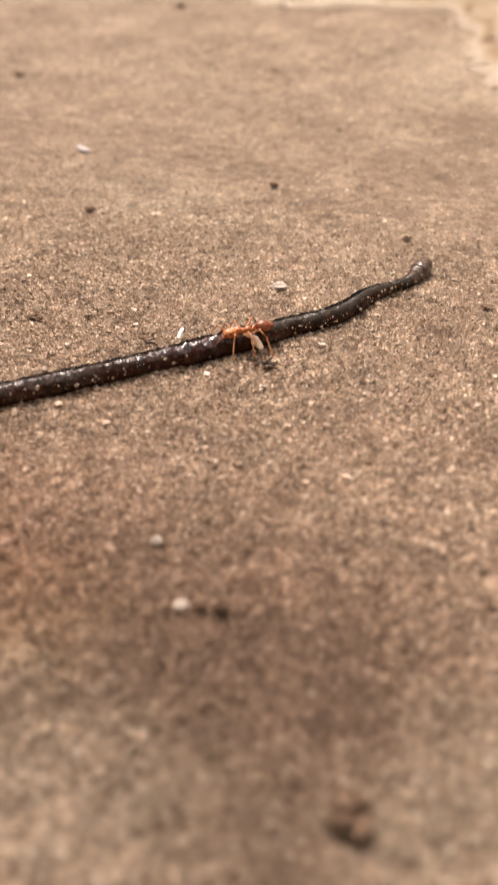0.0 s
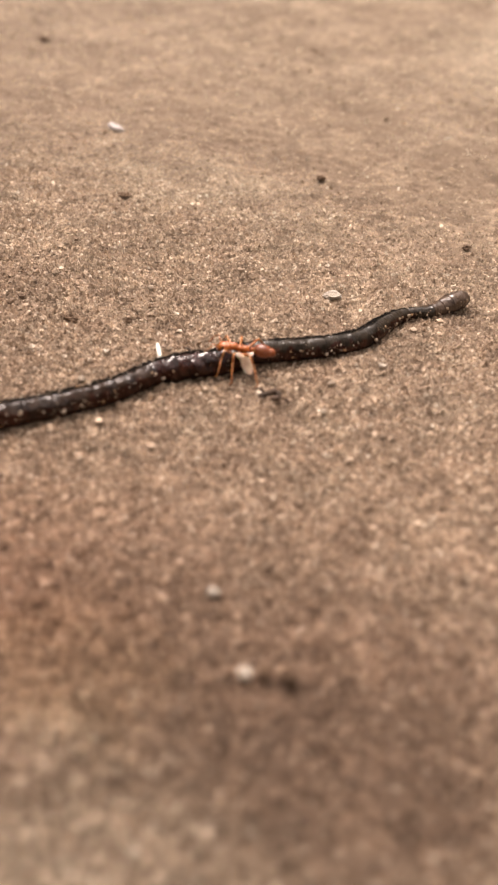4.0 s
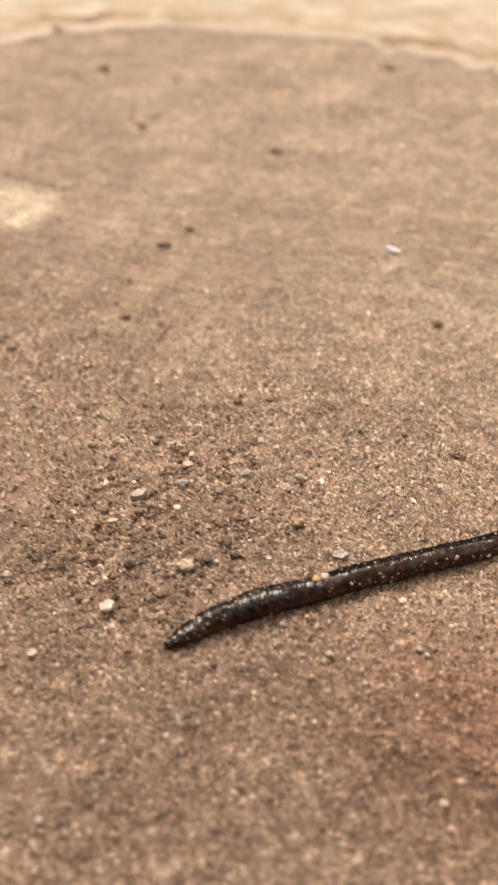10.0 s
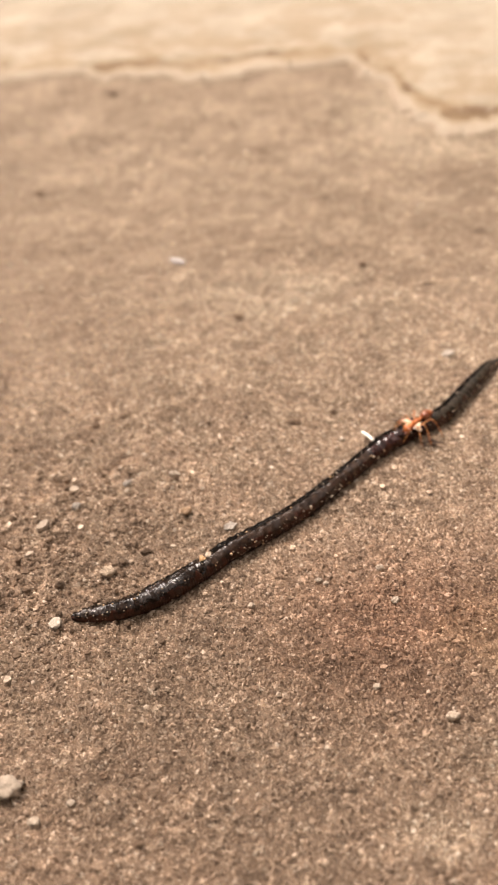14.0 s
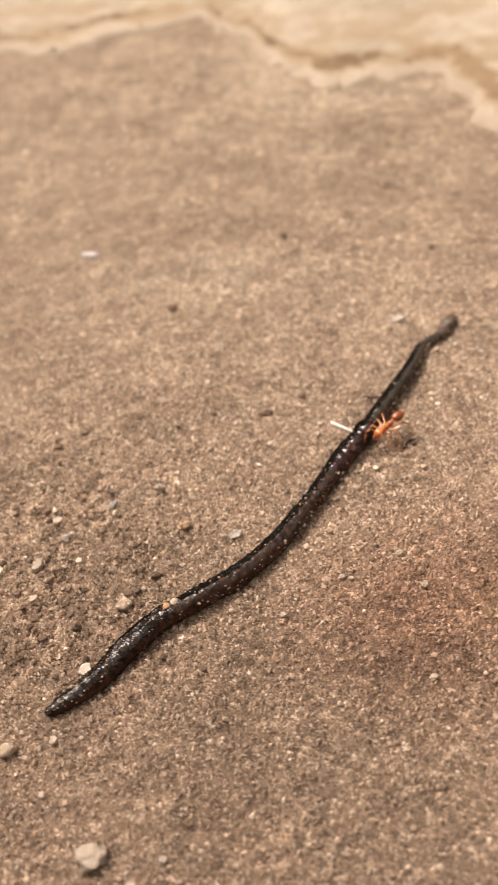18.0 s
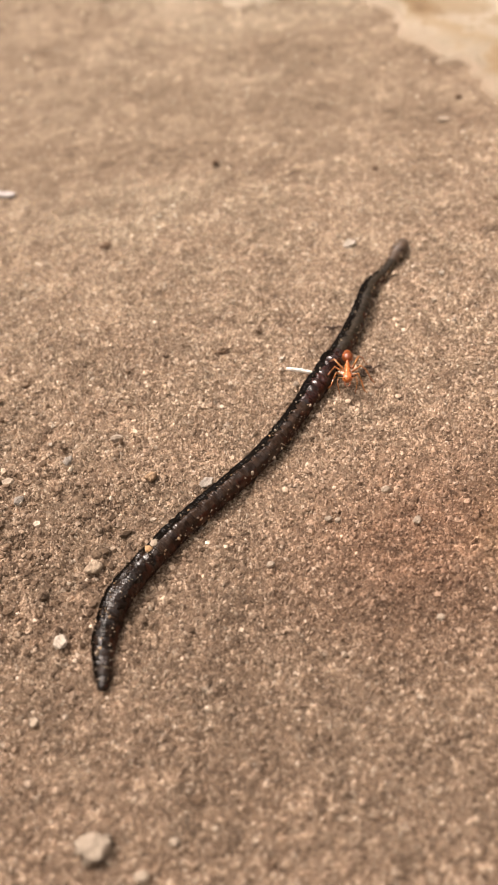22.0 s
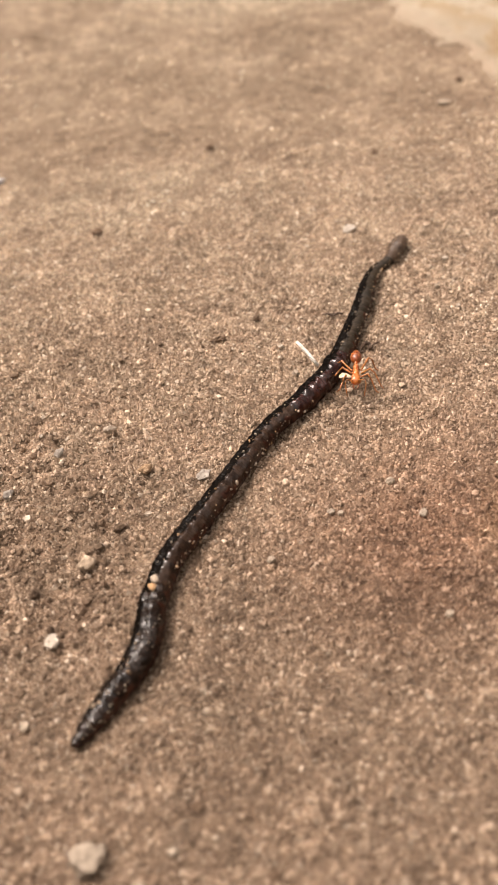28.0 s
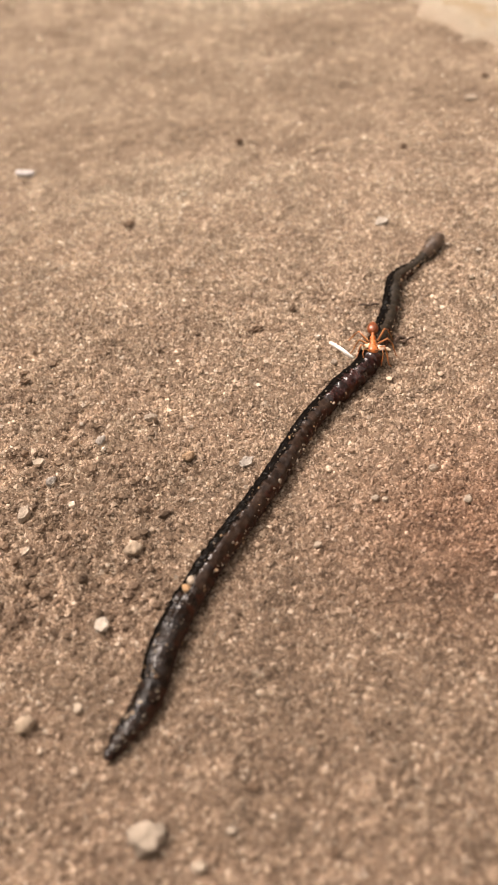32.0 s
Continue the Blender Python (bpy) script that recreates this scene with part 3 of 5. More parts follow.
    crumbs = [
        (0.78, 10.45, 0.2, 0.17, 0.12, 70), (-0.08, 3.14, 0.34, 0.13, 0.1, 5), (0.73, 3.57, 0.17, 0.11, 0.09, 0), (-2.14, 7.67, 0.3, 0.16, 0.06, 30),
        (-10.19, 15.47, 0.36, 0.24, 0.1, 0), (-9.58, 8.18, 0.36, 0.18, 0.1, 30), (-8.35, 4.62, 0.26, 0.14, 0.09, 30), (-15.08, 15.45, 0.36, 0.26, 0.1, 0),
        (-4.52, 3.12, 0.2, 0.13, 0.07, 20), (6.3, -1.7, 0.2, 0.17, 0.2, 0), (6.06, -1.8, 0.15, 0.13, 0.15, 40), (3.22, 0.1, 0.14, 0.09, 0.07, 60),
        (-6.98, 1.2, 0.16, 0.13, 0.08, 0), (8.69, -3.55, 0.46, 0.42, 0.4, 0), (-1.69, -6.02, 0.17, 0.13, 0.08, 0), (7.31, 11.72, 0.2, 0.16, 0.1, 0),
        (-4.49, 2.86, 0.22, 0.12, 0.08, 0), (-0.89, -7.07, 0.16, 0.12, 0.08, 0), (4.44, 8.95, 0.2, 0.13, 0.08, 50), (-10.46, 25.14, 0.4, 0.3, 0.12, 0), (-9.53, 9.29, 0.3, 0.18, 0.09, 0),
        (-19.8, 20.1, 0.4, 0.3, 0.12, 0), (-9.71, 2.32, 0.22, 0.15, 0.09, 60), (6.7, 6.8, 0.22, 0.16, 0.09, 20),
    ]
    for n, (x, y, sx, sy, h, turn) in enumerate(crumbs):
        crumb("soil_crumb", x, y, sx, sy, h, turn, DARK_SOIL, "dark brown crumb of soil lying on the sandy slab", "soil crumb", "crumbs on the slab", 300 + n)


def tube(bm, pts, radii, sides=8):
    """A closed tube along points in metres."""
    rings = []
    for i, p in enumerate(pts):
        a, b = pts[max(i - 1, 0)], pts[min(i + 1, len(pts) - 1)]
        q = (Vector(b) - Vector(a)).to_track_quat("Z", "Y")
        rings.append([bm.verts.new(Vector(p) + q @ Vector((math.cos(k * 2 * math.pi / sides), math.sin(k * 2 * math.pi / sides), 0)) * radii[i]) for k in range(sides)])
    for r, s in zip(rings, rings[1:]):
        for k in range(sides):
            bm.faces.new((r[k], r[(k + 1) % sides], s[(k + 1) % sides], s[k]))
    bm.faces.new(rings[0][::-1])
    bm.faces.new(rings[-1])


def bead(bm, at, size, turn=(0, 0, 0), sub=3):
    """An ellipsoid in cm."""
    m = pose(*[v * CM for v in at], *turn) @ Matrix.Diagonal((*[v * CM for v in size], 1))
    bmesh.ops.create_icosphere(bm, subdivisions=sub, radius=1, matrix=m)


# ---- the earthworm: rigid rings laid along a bending line

BODY = []


def bend(t, *xy):
    """The worm's line at a time: eleven places from the thick tip to the wound, eight more to the far tip, in cm."""
    BODY.append((t, [Vector((xy[i], xy[i + 1], 0)) for i in range(0, len(xy), 2)]))


bend(0, -1.47, -2.99, -1.03, -2.29, -0.58, -1.61, -0.11, -0.94, 0.38, -0.28, 0.88, 0.37, 1.39, 1.01, 1.91, 1.65, 2.42, 2.29, 2.94, 2.93, 3.45, 3.57, 3.79, 4.05, 4.08, 4.56, 4.43, 5.03, 4.67, 5.56, 4.76, 6.14, 4.95, 6.69, 5.18, 7.23, 5.23, 7.81)
bend(1, -1.67, -2.95, -1.23, -2.25, -0.77, -1.57, -0.29, -0.91, 0.21, -0.26, 0.73, 0.37, 1.27, 0.99, 1.80, 1.61, 2.29, 2.27, 2.82, 2.89, 3.43, 3.43, 3.72, 3.94, 4.00, 4.46, 4.38, 4.91, 4.61, 5.45, 4.69, 6.03, 4.80, 6.60, 5.05, 7.13, 5.20, 7.70)
bend(2, -1.55, -3.01, -1.12, -2.32, -0.66, -1.64, -0.18, -0.98, 0.32, -0.33, 0.84, 0.31, 1.38, 0.92, 1.90, 1.57, 2.33, 2.26, 2.85, 2.88, 3.41, 3.47, 3.71, 3.98, 4.02, 4.49, 4.41, 4.94, 4.65, 5.47, 4.73, 6.06, 4.77, 6.65, 5.04, 7.18, 5.25, 7.74)
bend(3, -1.95, -3.17, -1.51, -2.48, -1.04, -1.81, -0.55, -1.15, -0.03, -0.52, 0.52, 0.09, 1.09, 0.68, 1.62, 1.31, 2.03, 2.01, 2.45, 2.71, 3.04, 3.27, 3.33, 3.78, 3.73, 4.21, 4.16, 4.60, 4.45, 5.10, 4.52, 5.68, 4.62, 6.24, 4.95, 6.72, 5.20, 7.25)
bend(6, -1.99, -3.90, -1.55, -3.20, -1.10, -2.52, -0.64, -1.84, -0.16, -1.17, 0.33, -0.52, 0.83, 0.13, 1.30, 0.80, 1.71, 1.51, 2.01, 2.27, 2.56, 2.87, 2.84, 3.37, 3.21, 3.82, 3.58, 4.26, 3.92, 4.72, 4.13, 5.26, 4.26, 5.82, 4.65, 6.24, 4.88, 6.77)
bend(7, -2.34, -3.49, -1.90, -2.79, -1.44, -2.12, -0.94, -1.47, -0.38, -0.87, 0.25, -0.36, 0.72, 0.32, 1.18, 0.99, 1.63, 1.68, 2.05, 2.38, 2.59, 2.99, 2.89, 3.47, 3.23, 3.91, 3.59, 4.34, 3.91, 4.80, 4.10, 5.32, 4.26, 5.85, 4.64, 6.26, 4.88, 6.76)
bend(8, -2.32, -3.78, -1.90, -3.08, -1.50, -2.37, -1.07, -1.67, -0.52, -1.07, 0.07, -0.49, 0.60, 0.13, 1.13, 0.76, 1.59, 1.43, 1.88, 2.20, 2.40, 2.81, 2.74, 3.26, 3.05, 3.73, 3.41, 4.17, 3.72, 4.64, 3.93, 5.16, 4.09, 5.70, 4.49, 6.10, 4.73, 6.60)
bend(9, -2.45, -3.74, -2.01, -3.05, -1.61, -2.33, -1.17, -1.64, -0.65, -1.01, -0.05, -0.45, 0.54, 0.12, 1.04, 0.76, 1.49, 1.45, 1.97, 2.12, 2.42, 2.80, 2.72, 3.29, 3.09, 3.73, 3.46, 4.17, 3.78, 4.65, 3.99, 5.18, 4.15, 5.72, 4.57, 6.12, 4.82, 6.63)
bend(10, -2.18, -3.31, -1.82, -2.64, -1.37, -2.03, -0.85, -1.46, -0.36, -0.86, 0.16, -0.29, 0.67, 0.28, 1.20, 0.84, 1.63, 1.48, 2.04, 2.13, 2.45, 2.79, 2.75, 3.28, 3.12, 3.71, 3.49, 4.16, 3.80, 4.64, 4.02, 5.17, 4.19, 5.71, 4.62, 6.09, 4.87, 6.60)
bend(10.5, -2.14, -3.85, -1.77, -3.18, -1.43, -2.47, -1.03, -1.80, -0.57, -1.12, -0.01, -0.52, 0.53, 0.11, 1.09, 0.71, 1.58, 1.38, 2.02, 2.08, 2.46, 2.79, 2.76, 3.27, 3.14, 3.71, 3.50, 4.15, 3.81, 4.63, 4.03, 5.17, 4.21, 5.71, 4.64, 6.08, 4.89, 6.58)
bend(11, -3.05, -4.10, -2.39, -3.51, -1.89, -2.77, -1.37, -2.06, -0.79, -1.39, -0.18, -0.75, 0.39, -0.06, 0.98, 0.59, 1.53, 1.28, 2.01, 2.03, 2.48, 2.78, 2.78, 3.27, 3.16, 3.70, 3.52, 4.14, 3.83, 4.63, 4.04, 5.16, 4.23, 5.70, 4.66, 6.07, 4.92, 6.57)
bend(12, -2.99, -3.71, -2.44, -3.05, -1.87, -2.42, -1.28, -1.81, -0.68, -1.21, -0.10, -0.59, 0.45, 0.07, 0.97, 0.74, 1.42, 1.46, 1.93, 2.14, 2.51, 2.77, 2.81, 3.25, 3.19, 3.69, 3.55, 4.13, 3.85, 4.62, 4.07, 5.15, 4.26, 5.69, 4.71, 6.04, 4.97, 6.55)
bend(13, -3.41, -3.32, -2.62, -2.99, -1.91, -2.50, -1.35, -1.84, -0.75, -1.21, -0.09, -0.65, 0.49, -0.01, 0.99, 0.70, 1.45, 1.44, 1.93, 2.15, 2.49, 2.81, 2.85, 3.24, 3.23, 3.67, 3.58, 4.12, 3.88, 4.61, 4.10, 5.14, 4.30, 5.67, 4.76, 6.01, 5.02, 6.52)
bend(14, -3.11, -2.93, -2.34, -2.76, -1.67, -2.32, -1.14, -1.72, -0.64, -1.10, -0.07, -0.54, 0.45, 0.07, 0.91, 0.72, 1.34, 1.39, 1.77, 2.06, 2.31, 2.65, 2.74, 3.03, 3.11, 3.46, 3.38, 3.97, 3.63, 4.48, 3.88, 5.00, 4.13, 5.51, 4.59, 5.83, 4.86, 6.33)
bend(15, -3.48, -2.81, -2.70, -2.80, -1.96, -2.59, -1.30, -2.19, -0.81, -1.59, -0.33, -0.98, 0.18, -0.38, 0.64, 0.24, 1.08, 0.88, 1.51, 1.53, 1.90, 2.20, 2.22, 2.68, 2.60, 3.10, 2.96, 3.55, 3.24, 4.05, 3.46, 4.58, 3.68, 5.11, 4.16, 5.41, 4.38, 5.94)
bend(15.5, -3.75, -3.70, -3.08, -3.24, -2.39, -2.82, -1.67, -2.43, -0.98, -2.01, -0.34, -1.51, 0.01, -0.79, 0.29, -0.03, 0.73, 0.66, 1.22, 1.31, 1.70, 1.96, 2.06, 2.44, 2.44, 2.90, 2.85, 3.33, 3.23, 3.80, 3.47, 4.34, 3.75, 4.87, 4.14, 5.30, 4.44, 5.81)
bend(17.5, -4.19, -3.98, -3.43, -3.59, -2.79, -3.04, -2.21, -2.42, -1.59, -1.85, -0.85, -1.43, -0.18, -0.91, 0.37, -0.27, 0.87, 0.42, 1.31, 1.14, 1.74, 1.88, 2.05, 2.37, 2.42, 2.82, 2.80, 3.27, 3.10, 3.76, 3.38, 4.28, 3.64, 4.78, 4.02, 5.21, 4.32, 5.71)
bend(18, -3.95, -3.88, -3.26, -3.45, -2.71, -2.85, -2.14, -2.27, -1.43, -1.87, -0.74, -1.43, -0.15, -0.87, 0.35, -0.23, 0.81, 0.44, 1.24, 1.14, 1.72, 1.79, 2.07, 2.27, 2.38, 2.76, 2.69, 3.26, 3.01, 3.75, 3.29, 4.27, 3.53, 4.79, 3.97, 5.15, 4.32, 5.62)
bend(19, -3.29, -3.67, -2.82, -3.09, -2.34, -2.52, -1.83, -1.97, -1.29, -1.45, -0.72, -0.96, -0.08, -0.57, 0.49, -0.09, 0.89, 0.55, 1.27, 1.19, 1.69, 1.81, 2.03, 2.28, 2.36, 2.76, 2.68, 3.24, 2.97, 3.74, 3.25, 4.25, 3.57, 4.69, 3.96, 5.12, 4.30, 5.59)
bend(19.5, -2.75, -4.06, -2.73, -3.25, -2.64, -2.46, -2.09, -1.92, -1.37, -1.56, -0.77, -1.02, -0.14, -0.53, 0.42, 0.05, 0.91, 0.69, 1.36, 1.35, 1.85, 1.99, 2.20, 2.41, 2.53, 2.85, 2.84, 3.30, 3.06, 3.80, 3.22, 4.33, 3.56, 4.71, 3.91, 5.13, 4.23, 5.58)
bend(20, -3.00, -4.33, -2.87, -3.50, -2.79, -2.67, -2.47, -1.91, -1.80, -1.41, -1.05, -1.03, -0.32, -0.62, 0.37, -0.15, 0.84, 0.54, 1.32, 1.23, 1.80, 1.92, 2.10, 2.40, 2.41, 2.86, 2.74, 3.32, 3.03, 3.80, 3.23, 4.32, 3.54, 4.75, 3.93, 5.15, 4.26, 5.60)
bend(20.5, -3.64, -4.24, -3.24, -3.46, -2.86, -2.68, -2.36, -1.97, -1.67, -1.47, -0.96, -1.04, -0.27, -0.59, 0.39, -0.10, 0.89, 0.55, 1.36, 1.23, 1.84, 1.90, 2.15, 2.38, 2.44, 2.85, 2.75, 3.32, 3.04, 3.79, 3.25, 4.31, 3.56, 4.73, 3.96, 5.13, 4.29, 5.58)
bend(21, -3.52, -4.05, -3.09, -3.36, -2.63, -2.69, -2.16, -2.03, -1.53, -1.53, -0.87, -1.05, -0.22, -0.56, 0.40, -0.04, 0.93, 0.56, 1.41, 1.22, 1.89, 1.87, 2.19, 2.35, 2.46, 2.84, 2.75, 3.32, 3.04, 3.79, 3.27, 4.30, 3.59, 4.72, 3.98, 5.12, 4.32, 5.56)
bend(22, -2.82, -4.03, -2.74, -3.28, -2.47, -2.56, -1.99, -1.97, -1.44, -1.44, -0.85, -0.95, -0.26, -0.47, 0.31, 0.04, 0.81, 0.62, 1.28, 1.23, 1.73, 1.84, 2.07, 2.29, 2.38, 2.75, 2.66, 3.24, 2.92, 3.74, 3.16, 4.24, 3.52, 4.65, 3.87, 5.08, 4.20, 5.54)
bend(22.5, -1.70, -4.15, -2.21, -3.54, -2.49, -2.80, -2.24, -2.07, -1.63, -1.56, -0.97, -1.11, -0.36, -0.61, 0.22, -0.06, 0.78, 0.51, 1.27, 1.13, 1.74, 1.78, 2.03, 2.25, 2.34, 2.71, 2.67, 3.17, 2.93, 3.66, 3.11, 4.18, 3.47, 4.57, 3.82, 5.01, 4.15, 5.46)
bend(23, -1.47, -4.56, -1.80, -3.80, -2.13, -3.04, -2.28, -2.24, -1.91, -1.52, -1.22, -1.07, -0.57, -0.56, 0.04, -0.00, 0.63, 0.58, 1.18, 1.20, 1.75, 1.80, 2.09, 2.25, 2.40, 2.71, 2.69, 3.19, 2.93, 3.69, 3.15, 4.21, 3.48, 4.63, 3.84, 5.06, 4.15, 5.52)
bend(23.5, -2.42, -5.28, -2.40, -4.37, -2.47, -3.48, -2.52, -2.58, -1.98, -1.87, -1.31, -1.27, -0.65, -0.66, 0.01, -0.04, 0.59, 0.65, 1.20, 1.31, 1.87, 1.91, 2.14, 2.35, 2.44, 2.77, 2.72, 3.20, 2.95, 3.66, 3.13, 4.15, 3.43, 4.53, 3.76, 4.92, 4.05, 5.35)
bend(24, -2.50, -5.05, -2.30, -4.23, -2.23, -3.39, -2.04, -2.58, -1.61, -1.86, -1.07, -1.20, -0.48, -0.60, 0.18, -0.08, 0.79, 0.50, 1.35, 1.13, 1.84, 1.81, 2.12, 2.29, 2.42, 2.75, 2.73, 3.20, 2.99, 3.69, 3.18, 4.21, 3.51, 4.62, 3.85, 5.04, 4.16, 5.50)
bend(25, -2.39, -4.80, -2.20, -4.02, -2.01, -3.25, -1.73, -2.50, -1.32, -1.82, -0.84, -1.18, -0.34, -0.55, 0.24, -0.00, 0.81, 0.56, 1.33, 1.17, 1.83, 1.79, 2.13, 2.25, 2.41, 2.72, 2.68, 3.19, 2.94, 3.67, 3.14, 4.18, 3.43, 4.62, 3.79, 5.01, 4.10, 5.46)
bend(28, -3.14, -4.82, -2.58, -4.24, -2.09, -3.61, -1.89, -2.84, -1.56, -2.12, -1.07, -1.49, -0.56, -0.86, -0.06, -0.24, 0.46, 0.37, 1.09, 0.86, 1.68, 1.40, 2.00, 1.86, 2.28, 2.34, 2.54, 2.83, 2.79, 3.33, 3.01, 3.84, 3.28, 4.31, 3.68, 4.67, 4.02, 5.12)
bend(28.5, -3.48, -5.47, -3.15, -4.66, -2.75, -3.88, -2.27, -3.15, -1.68, -2.49, -1.11, -1.83, -0.61, -1.11, -0.12, -0.39, 0.51, 0.22, 1.22, 0.73, 1.86, 1.31, 2.13, 1.80, 2.38, 2.28, 2.64, 2.76, 2.87, 3.26, 3.05, 3.78, 3.28, 4.27, 3.69, 4.61, 4.01, 5.05)
bend(29, -3.57, -5.37, -3.10, -4.65, -2.68, -3.89, -2.23, -3.15, -1.68, -2.48, -1.12, -1.81, -0.65, -1.09, -0.15, -0.38, 0.45, 0.24, 1.14, 0.77, 1.70, 1.41, 1.97, 1.90, 2.28, 2.37, 2.54, 2.86, 2.75, 3.38, 2.96, 3.90, 3.34, 4.27, 3.70, 4.69, 4.04, 5.13)
bend(30, -3.18, -4.91, -2.64, -4.34, -2.23, -3.67, -1.86, -2.97, -1.48, -2.28, -1.01, -1.65, -0.42, -1.13, 0.07, -0.52, 0.55, 0.11, 1.06, 0.72, 1.55, 1.33, 1.87, 1.79, 2.14, 2.27, 2.40, 2.76, 2.61, 3.28, 2.82, 3.79, 3.22, 4.14, 3.59, 4.54, 3.95, 4.97)
bend(31, -3.58, -5.91, -3.30, -5.04, -2.97, -4.20, -2.47, -3.44, -1.84, -2.78, -1.23, -2.12, -0.76, -1.34, -0.12, -0.70, 0.42, 0.04, 1.00, 0.73, 1.67, 1.33, 2.00, 1.77, 2.28, 2.25, 2.51, 2.75, 2.69, 3.27, 2.87, 3.79, 3.16, 4.21, 3.59, 4.54, 3.95, 4.94)
bend(32, -3.46, -5.22, -2.90, -4.60, -2.58, -3.83, -2.18, -3.10, -1.69, -2.43, -1.16, -1.78, -0.63, -1.13, -0.13, -0.46, 0.36, 0.22, 0.95, 0.80, 1.59, 1.32, 1.90, 1.78, 2.18, 2.27, 2.44, 2.76, 2.65, 3.28, 2.85, 3.80, 3.25, 4.14, 3.66, 4.51, 4.05, 4.91)

FRONT, REAR = 52, 28
GIRTH = [(0.0, 0.085), (0.018, 0.125), (0.05, 0.16), (0.10, 0.188), (0.17, 0.212), (0.25, 0.216), (0.29, 0.208), (0.33, 0.198), (0.42, 0.2), (0.5, 0.198), (0.7, 0.185), (0.82, 0.178), (0.9, 0.186), (0.96, 0.208),
         (1.04, 0.212), (1.12, 0.188), (1.3, 0.175), (1.5, 0.168), (1.62, 0.156), (1.70, 0.138), (1.77, 0.112), (1.84, 0.104), (1.89, 0.128), (1.94, 0.166), (1.98, 0.162), (2.0, 0.14)]


def girth(s):
    """Radius in cm: s runs 0 to 1 from the thick tip to the wound, and to 2 at the far tip."""
    return float(np.interp(s, [a for a, _ in GIRTH], [b for _, b in GIRTH]))


def along(line, s):
    """Place and way on the line at s."""
    u = s * 10 if s <= 1 else 10 + (s - 1) * 8
    i = min(int(u), len(line) - 2)
    f = u - i
    p = [line[max(0, min(len(line) - 1, i + k))] for k in (-1, 0, 1, 2)]
    if i == 0:
        p[0] = p[1] * 2 - p[2]
    if i == len(line) - 2:
        p[3] = p[2] * 2 - p[1]
    at = 0.5 * (2 * p[1] + (p[2] - p[0]) * f + (2 * p[0] - 5 * p[1] + 4 * p[2] - p[3]) * f * f + (3 * p[1] - p[0] - 3 * p[2] + p[3]) * f**3)
    way = 0.5 * ((p[2] - p[0]) + 2 * (2 * p[0] - 5 * p[1] + 4 * p[2] - p[3]) * f + 3 * (3 * p[1] - p[0] - 3 * p[2] + p[3]) * f * f)
    return at, way.normalized()


ANNULI = 3  # fine folds on each rigid ring


